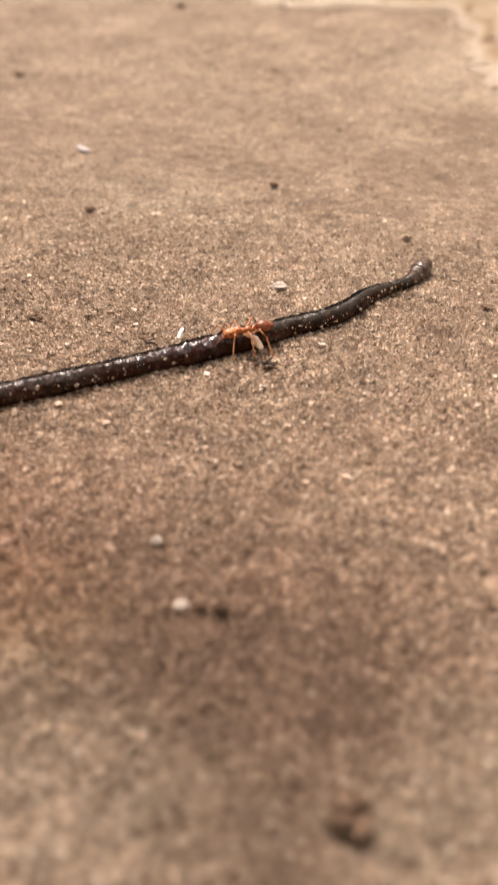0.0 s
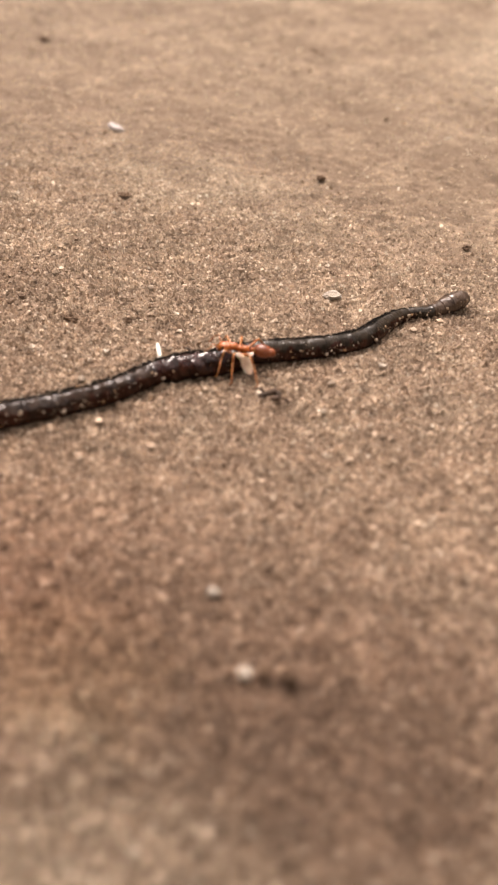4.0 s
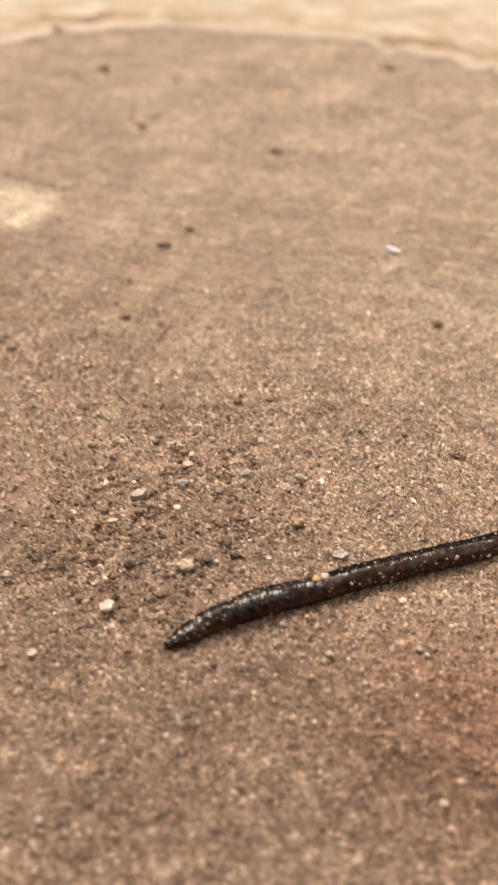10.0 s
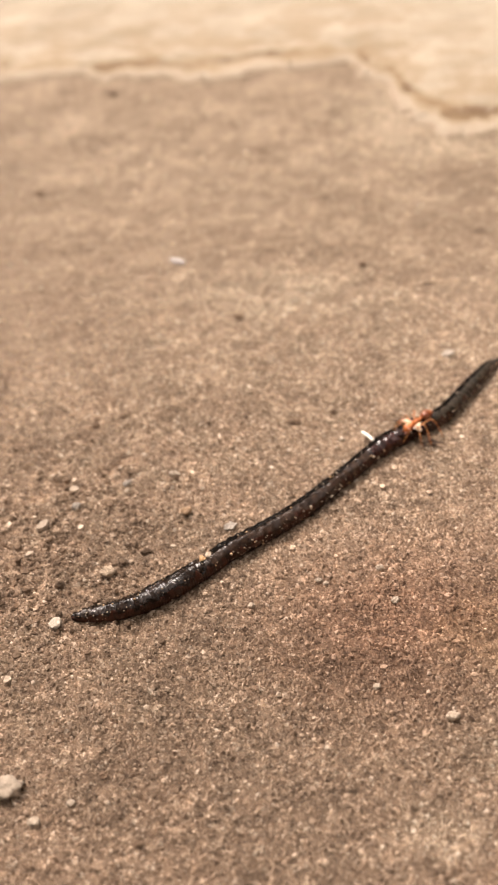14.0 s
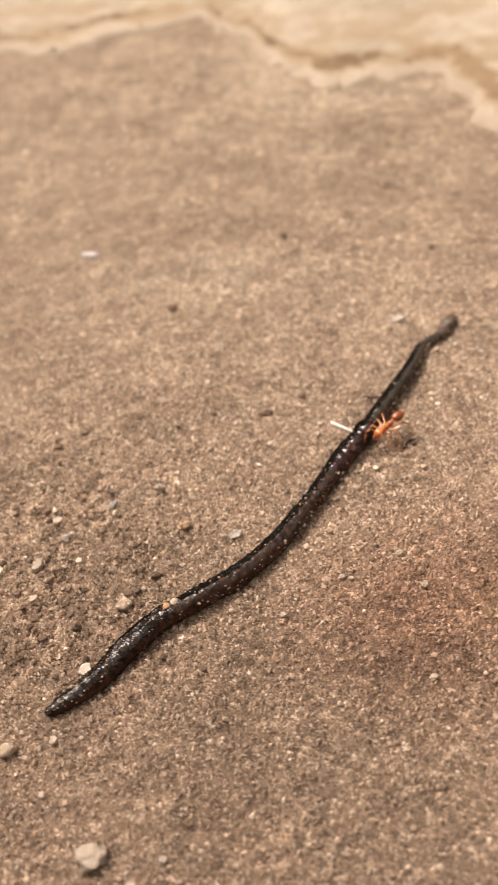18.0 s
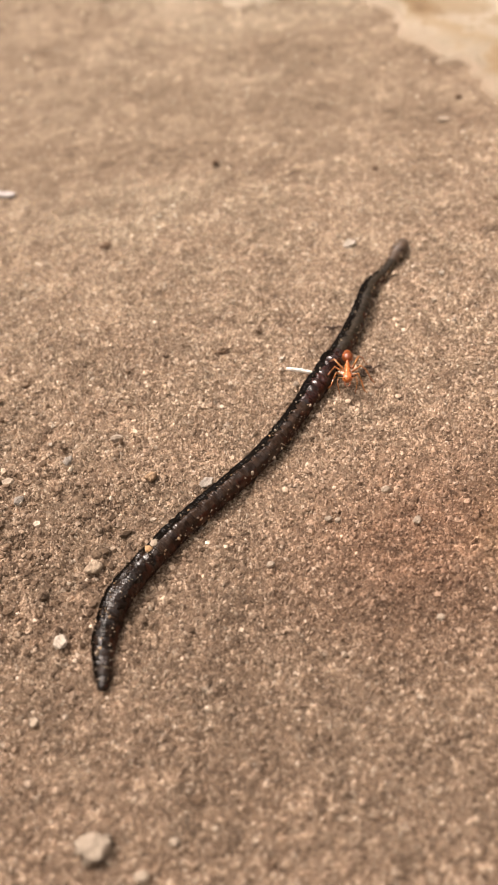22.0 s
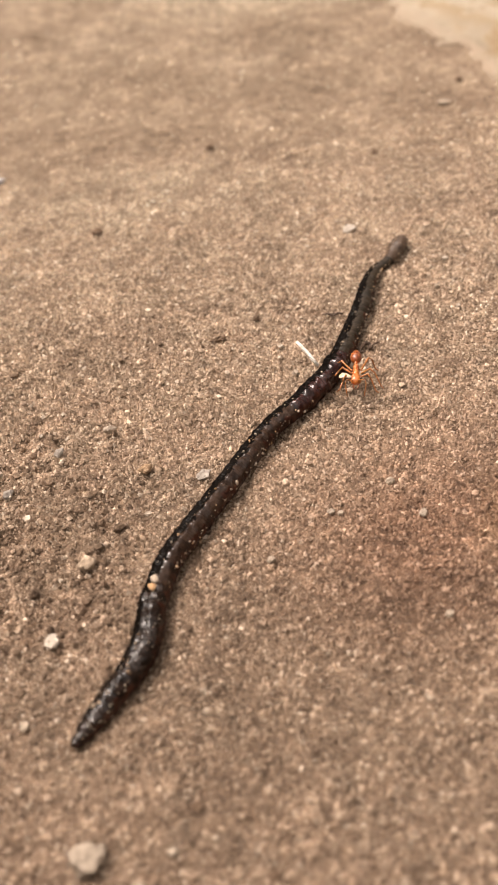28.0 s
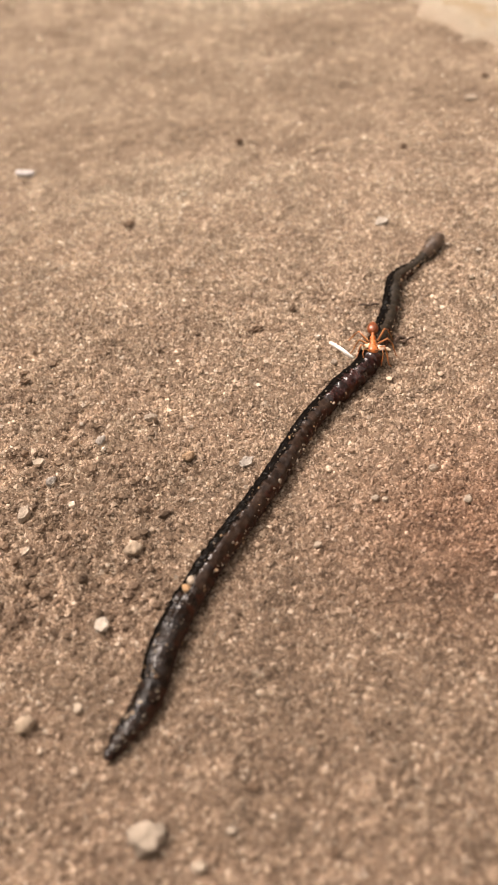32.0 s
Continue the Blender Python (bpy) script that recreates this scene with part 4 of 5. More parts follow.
def ring_mesh(i, s0, s1, length, tip=0):
    """One ring of the body along +x, with its fine folds, a crease along the back and a lumpy rim on the far side,
    painted dark as shade.
    """
    bm = bmesh.new()
    sides = 36
    per = 5
    xs = [(k / per) / ANNULI - 0.5 for k in range(-2, ANNULI * per + 3)]
    if tip < 0:
        xs = [-0.98, -0.94, -0.86, -0.76, -0.66, -0.58] + [x for x in xs if x > -0.5]
    elif tip > 0:
        xs = [x for x in xs if x < 0.5] + [0.55, 0.68, 0.8, 0.92, 1.0, 1.05]
    mid = (s0 + s1) / 2
    fold = float(np.interp(mid, [0, 0.22, 0.4, 0.9, 1.0, 1.12, 1.2, 1.6, 1.8], [0.2, 0.5, 1, 1, 0.5, 0.6, 1, 1, 0.2]))
    groove = float(np.interp(mid, [0, 0.28, 0.36, 0.85, 0.9, 1.08, 1.14, 1.7, 1.8, 2.0], [0.045, 0.05, 0.022, 0.022, 0.006, 0.006, 0.022, 0.026, 0.034, 0.01]))
    lumpy = float(np.interp(mid, [0, 0.3, 0.4, 0.82, 0.9, 1.06, 1.15, 2.0], [1.3, 1.4, 0.9, 0.9, 2.6, 2.6, 0.8, 0.7]))
    rings, tone = [], []
    for x in xs:
        u = i + x
        r = girth(s0 + (s1 - s0) * (x + 0.5)) * CM
        end = 1.0
        if tip < 0 and x < -0.5:
            end = max(0.12, math.sqrt(max(0.0, 1 - ((-0.5 - x) / 0.49) ** 2)))
        elif tip > 0 and x > 0.5:
            end = max(0.15, math.sqrt(max(0.0, 1 - ((x - 0.5) / 0.56) ** 2)))
        phase = (x + 0.5) * ANNULI
        cutin = math.exp(-(((phase - round(phase)) / 0.2) ** 2)) * (1 + 0.8 * noise.noise(Vector((round(u * ANNULI) * 0.7, 1, 4))))
        middle = radians(68 + 12 * noise.noise(Vector((u * 0.35, 3, 0))) + 9 * noise.noise(Vector((u * 1.3, 8, 0))))
        row, marks = [], []
        for n in range(sides):
            a = 2 * math.pi * n / sides
            d = Vector((u * 0.8, math.cos(a), math.sin(a)))
            gap = (a - middle + math.pi) % (2 * math.pi) - math.pi
            back = math.exp(-((gap + 0.7) / 0.6) ** 2)
            crease = -0.17 * math.exp(-(gap / 0.20) ** 2) * fold
            rim = 0.12 * back * fold * (1 + 0.9 * noise.noise(Vector((u * 1.9, 5, 0))))
            w = end * (1 + crease + rim - groove * cutin * (1 + 1.8 * back) + lumpy * (0.05 * noise.noise(d * 0.7) + 0.05 * noise.noise(d * 1.9) + 0.032 * noise.noise(d * 4.5) + 0.018 * noise.noise(d * 10)))
            row.append(bm.verts.new((x * length * CM, math.cos(a) * r * w, math.sin(a) * r * w * 0.94)))
            dark = -1.6 + 0.3 * noise.noise(d * 3) < gap < 0.2 + 0.4 * noise.noise(d * 2.6) and (mid > 0.3 or gap < -0.3)
            marks.append(1 if dark else 2 if gap > 1.35 + 0.7 * noise.noise(d * 1.7) else 0)
        rings.append(row)
        tone.append(marks)
    for (r, q), marks in zip(zip(rings, rings[1:]), tone):
        for n in range(sides):
            bm.faces.new((r[n], r[(n + 1) % sides], q[(n + 1) % sides], q[n])).material_index = marks[n]
    bm.faces.new(rings[0][::-1])
    bm.faces.new(rings[-1])
    bmesh.ops.recalc_face_normals(bm, faces=bm.faces[:])
    return bm


def skin_grain(rng, s, length, size, unit=100.0):
    """The pose of a grain stuck to the skin: most in the crease of the back and low on the open flank."""
    # On the thick front, grains all over also stand for its white glints.
    if s < 0.32:
        a = rng.choice((rng.uniform(0.3, 1.2), rng.uniform(1.2, 2.4), rng.uniform(2.2, math.pi + 0.3)))
    else:
        a = rng.choice((rng.uniform(0.95, 1.5), rng.uniform(math.pi - 1.0, math.pi + 0.3), rng.uniform(math.pi - 0.6, math.pi + 0.3), rng.uniform(math.pi - 0.6, math.pi + 0.3)))
    r = girth(s) * CM
    return Matrix.LocRotScale((rng.uniform(-0.5, 0.5) * length * CM, math.cos(a) * r * 0.99, math.sin(a) * r * 0.94), Euler((rng.uniform(0, 6), rng.uniform(0, 6), a)),
                              (size / unit, size / unit * rng.uniform(0.7, 1.5), size / unit * 0.8))


def build_worm():
    worm = tagged(new("earthworm"), "dark grey-brown wet earthworm dusted with sand, raw where bitten", "earthworm")
    worm.empty_display_size = 0.01
    rng = random.Random(5)
    grains = []
    for n in range(5):
        bm = bmesh.new()
        bmesh.ops.create_icosphere(bm, subdivisions=1, radius=1)
        for v in bm.verts:
            v.co *= rng.uniform(0.75, 1.2) * 0.02 * CM
        me = bpy.data.meshes.new("sand_grain")
        bm.to_mesh(me)
        bm.free()
        me.materials.append((PALE_STONE, BROWN_STONE, OCHRE_STONE, TAWNY_STONE, BROWN_STONE)[n])
        for p in me.polygons:
            p.use_smooth = True
        grains.append(me)
    pieces = []
    for i in range(FRONT + REAR):
        if i < FRONT:
            s0, s1, length = i / FRONT, (i + 1) / FRONT, 8.2 / FRONT
        else:
            s0, s1, length = 1 + (i - FRONT) / REAR, 1 + (i + 1 - FRONT) / REAR, 4.42 / REAR
        s = (s0 + s1) / 2
        mat = WOUND if 0.86 < s < 1.12 else BULB if s > 1.87 else SKIN_FAR if s > 1.05 else SKIN if s > 0.32 else SKIN_TIP
        tip = -1 if i == 0 else 1 if i == FRONT + REAR - 1 else 0
        name = "tapered_tip" if tip < 0 else "rounded_tip" if tip else "body_ring"
        label = {WOUND: "raw dark red wet ring", BULB: "brownish ring of the far end"}.get(mat, "")
        ob = part(name, ring_mesh(i, s0, s1, length, tip), mat, worm, label)
        ob.data.materials.append(SHADED_BACK if s < 1.8 else mat)
        ob.data.materials.append(FLANK if s < 1.8 else mat)
        pieces.append((ob, s))
        # sand stuck to the skin: single grains, and a dusting of finer ones
        for _ in range(rng.choice((0, 1, 2, 3, 5)) if s < 0.9 else rng.choice((0, 1, 2, 3)) if s > 1.1 else rng.choice((0, 1, 1))):
            g = new("sand_grain", rng.choice(grains))
            g.parent = ob
            g.matrix_basis = skin_grain(rng, s, length, 0.013 + min(0.028, rng.expovariate(1 / 0.008)), 0.02)
        bm = bmesh.new()
        for _ in range(rng.randint(3, 7) if s < 0.32 else rng.randint(2, 6) if s < 0.9 else rng.randint(2, 7) if s > 1.08 else rng.randint(1, 4)):
            bmesh.ops.create_icosphere(bm, subdivisions=1, radius=1, matrix=skin_grain(rng, s, length, rng.uniform(0.005, 0.012)))
        tagged(part("fine_sand", bm, rng.choice((PALE_STONE, BROWN_STONE, TAWNY_STONE)), ob), "fine sand clinging to the moist skin", kind="stuff")
        if i in (16, 17):
            g = new("sand_grain", grains[0 if i == 17 else 2])
            g.parent = ob
            g.matrix_basis = Matrix.LocRotScale((0, 0.03 * CM, girth(s) * 0.98 * CM), Euler((0.3, 0.2, 0.4)), (4.2, 3.4, 2.2))
            tagged(g, "pale chip stuck to the skin" if i == 17 else "ochre crumb stuck to the skin")
    return pieces


def worm_rows(s):
    rows = []
    for t, line in BODY:
        at, way = along(line, s)
        rows.append((t, Matrix.Translation((at.x * CM, at.y * CM, (girth(s) * 0.94 - 0.012) * CM)) @ Matrix.Rotation(math.atan2(way.y, way.x), 4, "Z")))
    return rows


# ---- the ant, with a white fibre and a crumb that are dragged along


def build_ant():
    ant = tagged(new("ant"), "orange weaver ant gripping the earthworm, pale flakes at its side", "ant")
    ant.empty_display_size = 0.01
    z = 0.42
    bm = bmesh.new()
    bead(bm, (0.335, 0, z), (0.095, 0.092, 0.074), (0, 12, 0))
    bead(bm, (0.28, 0, z + 0.012), (0.07, 0.082, 0.062))
    head = part("head", bm, ORANGE, ant)
    for side in (1, -1):
        bm = bmesh.new()
        bead(bm, (0.335, 0.078 * side, z + 0.032), (0.022, 0.014, 0.02), sub=2)
        part("eye", bm, EYE, head, "black eye")
        bm = bmesh.new()
        tube(bm, [Vector(p) * CM for p in ((0.40, 0.035 * side, z - 0.02), (0.45, 0.045 * side, z - 0.045), (0.48, 0.02 * side, z - 0.065), (0.475, 0.0, z - 0.075))], [0.016 * CM, 0.014 * CM, 0.010 * CM, 0.004 * CM], 7)
        part("mandible", bm, GASTER, head)
        bm = bmesh.new()
        pts = ((0.38, 0.03 * side, z + 0.03), (0.41, 0.09 * side, z + 0.07), (0.44, 0.15 * side, z + 0.10), (0.50, 0.17 * side, z + 0.05), (0.57, 0.15 * side, z - 0.03), (0.62, 0.13 * side, z - 0.12))
        tube(bm, [Vector(p) * CM for p in pts], [k * CM for k in (0.010, 0.009, 0.009, 0.008, 0.009, 0.006)], 6)
        part("antenna", bm, AMBER, head)
    bm = bmesh.new()
    bead(bm, (0.20, 0, z + 0.02), (0.08, 0.058, 0.06), (0, 8, 0))
    bead(bm, (0.11, 0, z + 0.005), (0.075, 0.046, 0.046))
    bead(bm, (0.03, 0, z + 0.008), (0.068, 0.052, 0.05), (0, -10, 0))
    part("thorax", bm, ORANGE, ant)
    bm = bmesh.new()
    tube(bm, [Vector(p) * CM for p in ((-0.01, 0, z - 0.01), (-0.05, 0, z), (-0.065, 0, z + 0.03), (-0.085, 0, z), (-0.11, 0, z))], [k * CM for k in (0.024, 0.024, 0.03, 0.024, 0.024)], 9)
    part("petiole", bm, ORANGE, ant)
    bm = bmesh.new()
    bead(bm, (-0.215, 0, z + 0.015), (0.132, 0.1, 0.092), (0, -8, 0))
    bead(bm, (-0.315, 0, z), (0.078, 0.07, 0.064))
    part("gaster", bm, GASTER, ant, "brown rounded gaster")
    legs = []
    spread = (
        (0.20, 0.30, 0.20, 0.38, 0.30, 0.16), (0.11, 0.13, 0.24, 0.12, 0.40, 0.10), (0.03, -0.10, 0.22, -0.26, 0.36, 0.10),
        (0.20, 0.31, 0.18, 0.42, 0.26, 0.26), (0.11, 0.14, 0.22, 0.16, 0.36, 0.24), (0.03, -0.09, 0.22, -0.22, 0.34, 0.24),
    )
    for n, (x0, x1, y1, x2, y2, z2) in enumerate(spread):
        side = 1 if n < 3 else -1
        hip = Vector((x0, 0.03 * side, z - 0.02))
        pts = [Vector((0, 0, 0)), Vector((0.02, 0.05 * side, -0.02)), Vector((x1 - x0, y1 * side - hip.y, 0.10)), Vector(((x1 + x2) / 2 - x0, (y1 + y2) / 2 * side - hip.y, 0.0)),
               Vector((x2 - x0, y2 * side - hip.y, z2 - hip.z + 0.03)), Vector((x2 - x0 + 0.03, y2 * side + 0.05 * side - hip.y, z2 - hip.z))]
        bm = bmesh.new()
        tube(bm, [p * CM for p in pts[:4]], [k * CM for k in (0.02, 0.019, 0.016, 0.014)], 7)
        leg = part("leg", bm, AMBER, ant)
        bm = bmesh.new()
        tube(bm, [p * CM for p in pts[3:]], [k * CM for k in (0.0135, 0.011, 0.008)], 7)
        part("foot", bm, AMBER, leg)
        leg.location = hip * CM
        legs.append((leg, hip * CM, n))
    flakes = []
    for size in ((0.18, 0.085, 0.024), (0.12, 0.09, 0.03)):
        bm = bmesh.new()
        bead(bm, (0, 0, 0), size, sub=3)
        for v in bm.verts:
            u = v.co.x / (size[0] * CM)
            v.co.z += 0.028 * CM * math.sin(u * 2.4) + 0.006 * CM * noise.noise(v.co * 900)
            v.co.y = v.co.y * (1.0 - 0.35 * u - 0.4 * math.exp(-(((u - 0.35) / 0.22) ** 2))) + 0.03 * CM * u * u + 0.012 * CM * noise.noise(Vector((u * 3, size[0] * 50, 0)))
            v.co.x *= 1 + 0.25 * noise.noise(Vector((v.co.y / CM * 9, 7, 0)))
        flakes.append(part("pale_flake", bm, FLAKE, ant, "pale cream dry flake held at the side"))
    return ant, legs, flakes


ANT_ROWS = [
    (0, 3.73, 3.80, -131),
    (1, 3.79, 3.75, -138),
    (2, 3.73, 3.86, -125),
    (3, 3.36, 3.34, -163),
    (6, 2.87, 3.22, -158),
    (7, 2.94, 3.47, -134),
    (8, 2.90, 3.31, -129),
    (13, 2.53, 3.02, -116),
    (14, 2.60, 2.86, -127),
    (15, 2.38, 2.51, -137),
    (15.5, 2.49, 2.34, -130),
    (17.5, 2.30, 2.08, -131),
    (18, 2.39, 1.95, -136),
    (19, 2.22, 1.76, -155),
    (19.5, 2.23, 1.86, -156),
    (20, 2.25, 1.91, -154),
    (21, 2.29, 1.79, -139),
    (22, 2.11, 1.66, -103),
    (22.5, 2.21, 1.99, -111),
    (23, 2.42, 1.85, -101),
    (24, 2.46, 1.85, -115),
    (25, 2.26, 1.95, -103),
    (28, 2.14, 1.26, -104),
    (29, 2.09, 1.68, -112),
    (30, 1.93, 1.82, -111),
    (31, 1.95, 1.94, -106),
    (32, 1.89, 1.87, -104),
]


def build_fibre():
    bm = bmesh.new()
    tube(bm, [Vector(p) * CM for p in ((0, 0, 0), (0.15, 0.004, 0.006), (0.30, 0.002, 0.014), (0.45, 0.008, 0.012), (0.58, 0.012, 0.004))], [k * CM for k in (0.028, 0.034, 0.035, 0.033, 0.026)], 9)
    me = bpy.data.meshes.new("fibre")
    bm.to_mesh(me)
    bm.free()
    me.materials.append(FIBRE)
    for p in me.polygons:
        p.use_smooth = True
    return tagged(new("fibre", me), "short stiff white fibre stuck to the flank of the worm", "fibre")


FIBRE_ROWS = [
    (0, 2.75, 3.21, 0.28, 113, -13),
    (1, 2.68, 3.07, 0.28, 102, -6),
    (2, 2.70, 3.12, 0.28, 97, -1),
    (3, 2.19, 2.69, 0.28, 125, -5),
    (6, 1.92, 2.48, 0.28, 125, -18),
    (7, 1.94, 2.52, 0.28, 120, -14),
    (8, 1.90, 2.49, 0.28, 121, -15),
    (12, 1.64, 2.17, 0.28, 122, -18),
    (13, 1.80, 2.27, 0.28, 129, -6),
    (14, 1.74, 2.20, 0.28, 121, -11),
    (15, 1.63, 1.95, 0.28, 130, -5),
    (17.5, 1.65, 1.91, 0.28, 149, 10),
    (18, 1.70, 1.84, 0.28, 157, 23),
    (19, 1.63, 1.87, 0.28, 134, 17),
    (19.5, 1.61, 1.89, 0.28, 135, 9),
    (20, 1.64, 1.88, 0.28, 146, 31),
    (21, 1.67, 1.76, 0.28, 158, 18),
    (22, 1.54, 1.70, 0.28, 163, 12),
    (22.5, 1.54, 1.70, 0.28, 163, 12),
    (23, 1.52, 1.74, 0.28, 164, 10),
    (24, 1.58, 1.72, 0.28, 160, 15),
    (25, 1.52, 1.68, 0.28, 164, 10),
    (28, 1.53, 1.59, 0.28, 126, 33),
    (29, 1.59, 1.60, 0.28, 132, 38),
    (30, 1.45, 1.52, 0.28, 137, 23),
    (31, 1.39, 1.53, 0.28, 123, 5),
    (32, 1.44, 1.53, 0.28, 121, 4),
]


def build_dragged():
    bm = bmesh.new()
    pts = [(0.13 * math.cos(a), 0.10 * math.sin(a), 0.05 + 0.03 * math.sin(2 * a)) for a in np.linspace(-0.4, 3.9, 12)]
    tube(bm, [Vector(p) * CM for p in pts], [k * CM for k in (0.012, 0.026, 0.04, 0.034, 0.044, 0.036, 0.046, 0.036, 0.04, 0.03, 0.02, 0.01)], 7)
    bead(bm, (0.08, -0.03, 0.05), (0.06, 0.045, 0.04), sub=2)
    for thread in (((0.08, -0.03, 0.06), (0.17, -0.08, 0.10), (0.25, -0.06, 0.07), (0.30, -0.09, 0.04)), ((-0.1, 0.08, 0.05), (-0.17, 0.13, 0.09), (-0.23, 0.12, 0.06), (-0.27, 0.16, 0.04)),
                   ((0.02, 0.1, 0.06), (0.05, 0.18, 0.09), (0.03, 0.25, 0.05), (0.06, 0.3, 0.03))):
        tube(bm, [Vector(p) * CM for p in thread], [k * CM for k in (0.014, 0.012, 0.010, 0.006)], 6)
    for v in bm.verts:
        v.co += Vector((1, 1, 1)) * 0.012 * CM * noise.noise(v.co * 3000)
    me = bpy.data.meshes.new("dried_rootlet")
    bm.to_mesh(me)
    bm.free()
    me.materials.append(ROOT)
    for p in me.polygons:
        p.use_smooth = True
    return tagged(new("dried_rootlet", me), "small curled dark brown dried rootlet dragged beside the worm", "rootlet")


ROOTLET_ROWS = [(0, 4.2, 3.35, 10), (1, 4.32, 3.4, 15), (3, 3.9, 2.9, 20), (6, 3.44, 2.68, 15), (8, 3.2, 2.5, 15), (13, 2.95, 2.5, 25), (15, 2.76, 2.3, 30), (18, 2.72, 1.6, 35),
                (19, 2.63, 1.47, 35), (22, 2.5, 1.72, 40), (25, 2.52, 1.9, 40), (30, 2.49, 2.1, 30), (32, 2.42, 1.95, 30)]


def build_twig():
    bm = bmesh.new()
    tube(bm, [Vector(p) * CM for p in ((-0.2, 0.03, 0.05), (-0.1, 0.01, 0.07), (0.0, -0.02, 0.06), (0.12, 0.01, 0.07), (0.2, 0.0, 0.05))], [k * CM for k in (0.012, 0.022, 0.026, 0.02, 0.012)], 7)
    tube(bm, [Vector(p) * CM for p in ((-0.02, -0.01, 0.06), (0.03, 0.08, 0.08), (0.05, 0.12, 0.07))], [k * CM for k in (0.012, 0.010, 0.006)], 6)
    me = bpy.data.meshes.new("twig")
    bm.to_mesh(me)
    bm.free()
    me.materials.append(ROOT)
    for p in me.polygons:
        p.use_smooth = True
    ob = tagged(new("twig", me), "tiny dark brown broken twig lying on the sandy slab", "twig")
    ob.matrix_basis = pose(2.16 * CM, 3.22 * CM, 0.02 * CM, 0, 0, -10)
    bm = bmesh.new()
    tube(bm, [Vector(p) * CM for p in ((-0.33, 0, 0.05), (-0.1, 0.03, 0.07), (0.12, 0.02, 0.06), (0.33, 0, 0.05))], [k * CM for k in (0.015, 0.026, 0.024, 0.012)], 7)
    far = tagged(part("twig", bm, DARK_SOIL, None), "thin straight dark twig lying far out on the slab", "twig")
    far.matrix_basis = pose(-3.28 * CM, 18.62 * CM, 0, 0, 0, -32)


def build_blockers():
    """Plain unseen walls, added to close the place and darken what the worm mirrors."""
    m, nt, b = material("dark_blocker", 0.9, 0.2)
    co = nt.nodes.new("ShaderNodeTexCoord").outputs["Object"]
    nt.links.new(ramp(nt, noise_at(nt, co, 3, 6), (0.3, (0.035, 0.03, 0.025)), (0.7, (0.075, 0.065, 0.055))), b.inputs["Base Color"])
    for name, x, y, turn in (("sky_blocker_north", 0, 2.6, 0), ("sky_blocker_south", 0, -2.6, 0), ("sky_blocker_east", 2.6, 0, 90), ("sky_blocker_west", -2.6, 0, 90)):
        bm = bmesh.new()
        bmesh.ops.create_cube(bm, size=1, matrix=Matrix.Translation((0, 0, 0.75)) @ Matrix.Diagonal((5.4 if turn == 0 else 5.0, 0.2, 1.6, 1)))
        bmesh.ops.bevel(bm, geom=bm.edges[:], offset=0.015, segments=2, affect="EDGES")
        ob = part(name, bm, m, None)
        ob.matrix_basis = pose(x, y, 0, 0, 0, turn)
        tagged(ob, "plain dark wall added out of view to block the low sky", "wall", kind="structure")


build_blockers()
build_crust()
build_loose()
build_twig()
PIECES = build_worm()
ANT, LEGS, FLAKES = build_ant()
STICK = build_fibre()
ROOTLET = build_dragged()
build_ground()
gritty("sand_grains", 360000, (-6.4, 10.6, -9.6, 12), 0.0225, 0.05, 21, "fine brown and beige sand grains bedded in the slab", True, 0.0, 1.6)
gritty("coarse_grit", 1300, (-5.8, 8.3, -8.2, 9), 0.03, 0.065, 22, "coarser pale and brown grit scattered over the slab", False)
gritty("patch_grit", 4600, (-6.4, -1.0, -4.2, 3.6), 0.04, 0.085, 25, "lumpy brown and beige grit on a worn patch of the slab", False, 0.1, 2.0, SLAB)
gritty("side_grit", 70000, (-17, -4.4, -3, 9), 0.03, 0.06, 24, "brown sandy grit on the slab beside the worm", True, 0.1, 2.5)
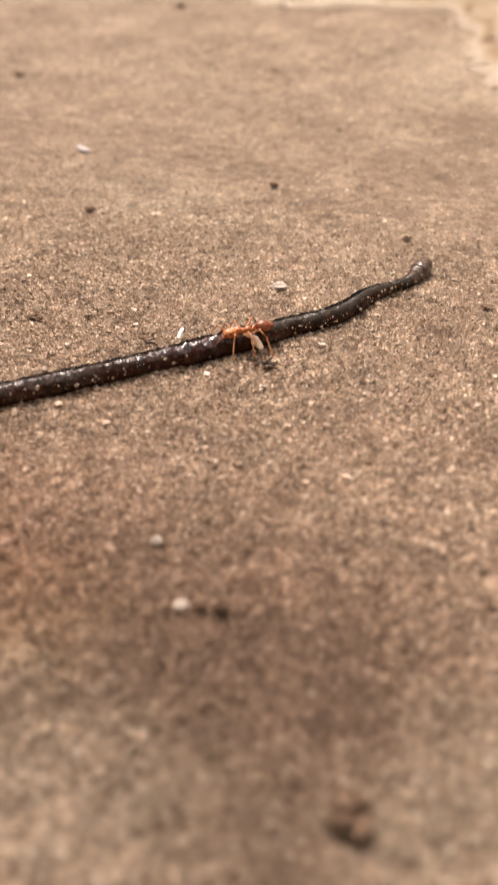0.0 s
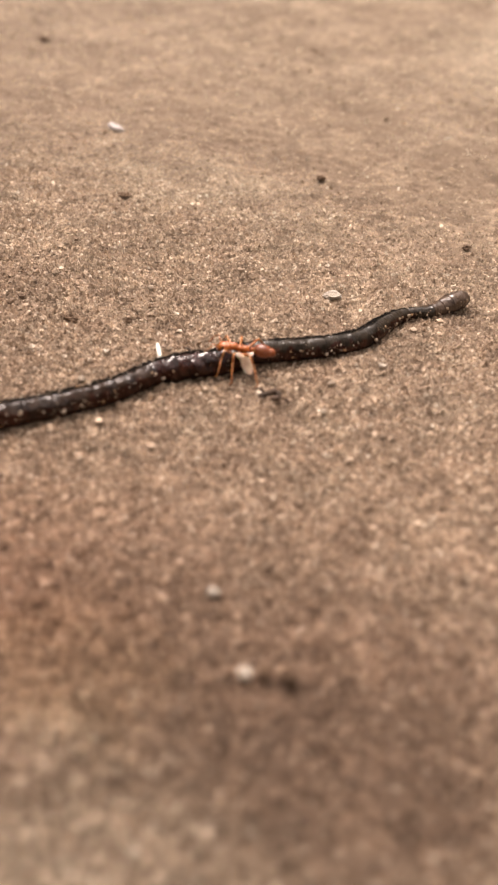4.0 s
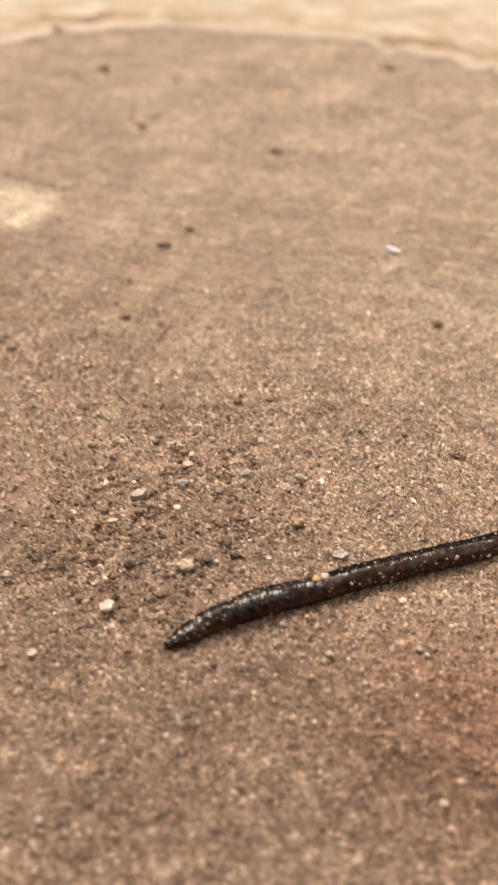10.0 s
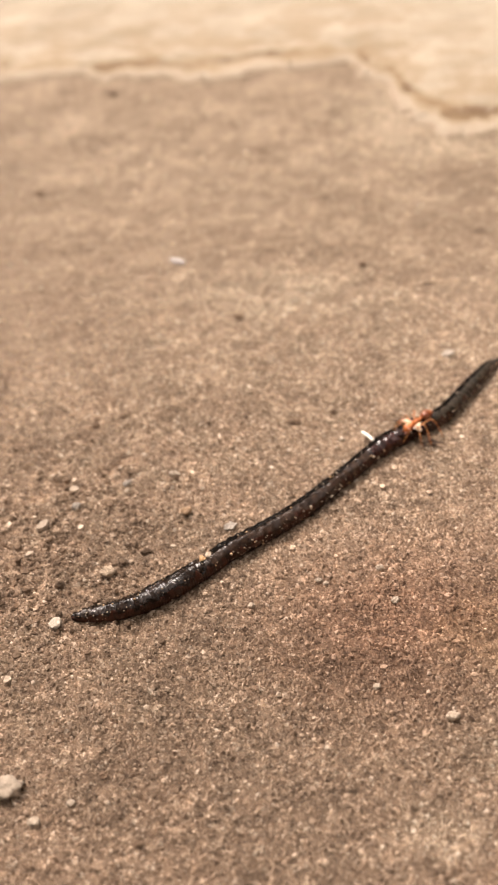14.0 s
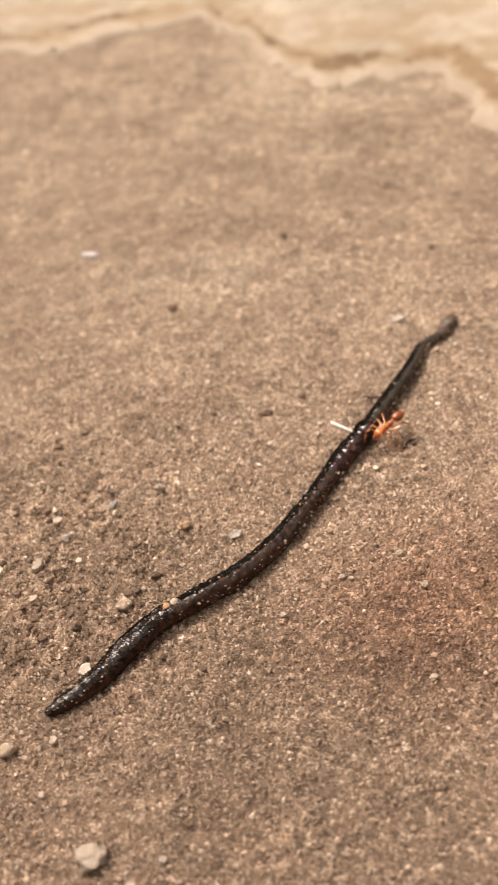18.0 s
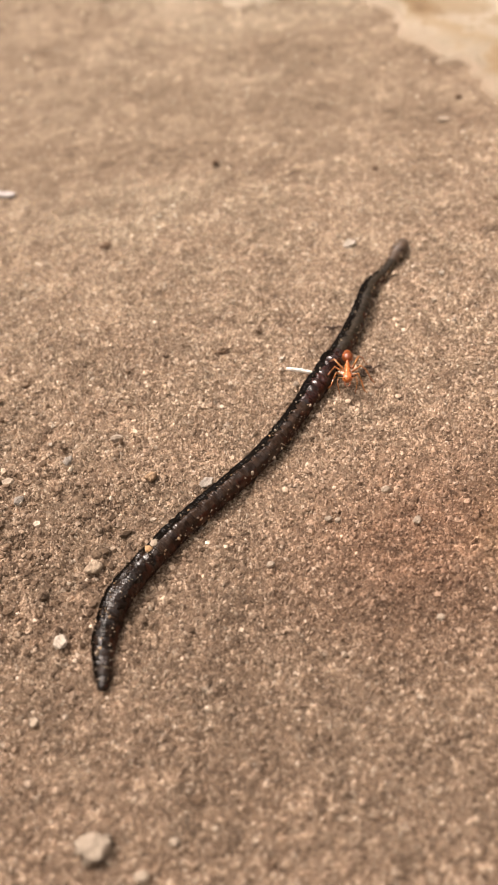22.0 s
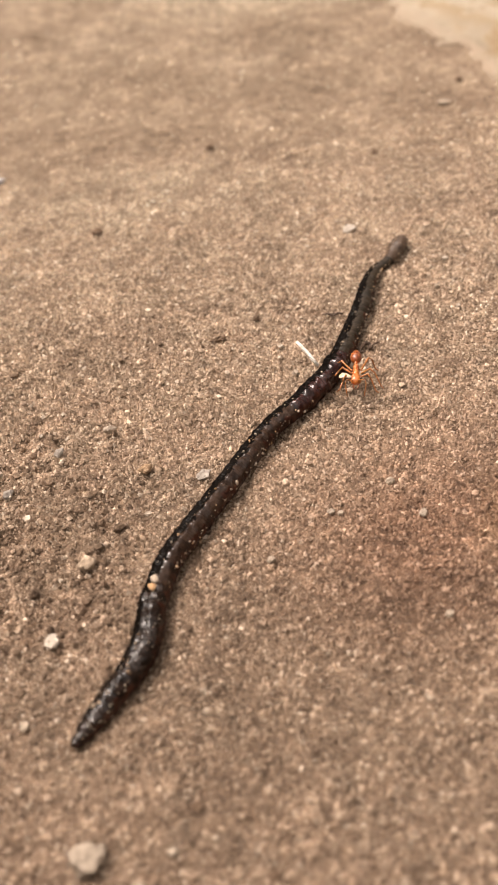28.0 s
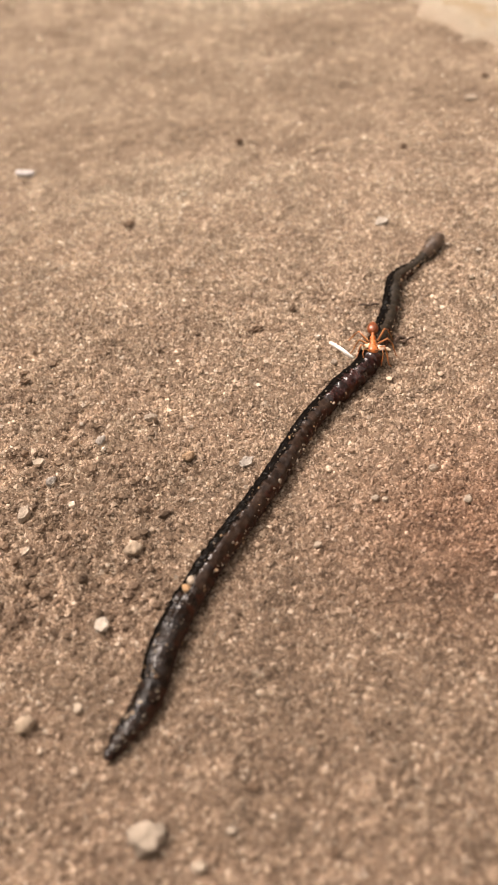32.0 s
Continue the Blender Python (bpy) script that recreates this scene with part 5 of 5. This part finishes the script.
gritty("far_grit", 60000, (-24, 10, 5.5, 27), 0.038, 0.07, 23, "brown sandy grit on the slab beyond the worm", True, 0.1, 4.0)


def motions():
    for ob, s in PIECES:
        walk(ob, worm_rows(s))
    ANT.scale = (1.06, 1.06, 1.06)
    walk(ANT, [(t, pose(x * CM, y * CM, -0.06 * CM, 0, 0, turn)) for t, x, y, turn in ANT_ROWS])
    for leg, hip, n in LEGS:
        rows = []
        for k in range(33):
            a = 9 * math.sin(k * 1.9 + n * 2.1)
            rows.append((float(k), pose(*hip, 4 * math.sin(k * 2.3 + n), 0, a)))
        walk(leg, rows)
    left = ((0, -0.01, 0.19, 0.34, -25, -38, -20), (8, -0.01, 0.19, 0.34, -25, -38, -20), (13, 0.20, 0.12, 0.42, 15, 0, 55), (15.5, 0.20, 0.12, 0.42, 15, 0, 55), (18, 0.06, 0.05, 0.35, 10, 0, -8),
            (28, 0.06, 0.05, 0.35, 10, 0, -8), (29, 0.27, 0.13, 0.40, -10, 20, 70), (32, 0.28, 0.13, 0.41, -10, 20, 75))
    right = ((0, 0.05, -0.06, 0.36, -10, 0, 10), (8, 0.05, -0.06, 0.36, -10, 0, 10), (13, 0.22, -0.13, 0.44, -10, 0, -45), (15.5, 0.22, -0.13, 0.44, -10, 0, -45), (18, 0.14, -0.08, 0.37, -10, 0, -10),
             (22, 0.14, -0.08, 0.37, -10, 0, -10), (23, 0.24, -0.15, 0.43, -10, 0, 30), (28, 0.26, -0.17, 0.44, -10, 0, 40),
             (29, 0.20, -0.09, 0.39, 10, 15, -60), (32, 0.21, -0.09, 0.40, 10, 15, -60))
    for flake, rows in zip(FLAKES, (left, right)):
        walk(flake, [(t, pose(x * CM, y * CM, z * CM, rx, ry, rz)) for t, x, y, z, rx, ry, rz in rows])
    walk(STICK, [(t, pose(x * CM, y * CM, z * CM, 0, -lift, turn)) for t, x, y, z, turn, lift in FIBRE_ROWS])
    walk(ROOTLET, [(t, pose(x * CM, y * CM, 0.03 * CM, 0, 0, turn)) for t, x, y, turn in ROOTLET_ROWS])


motions()
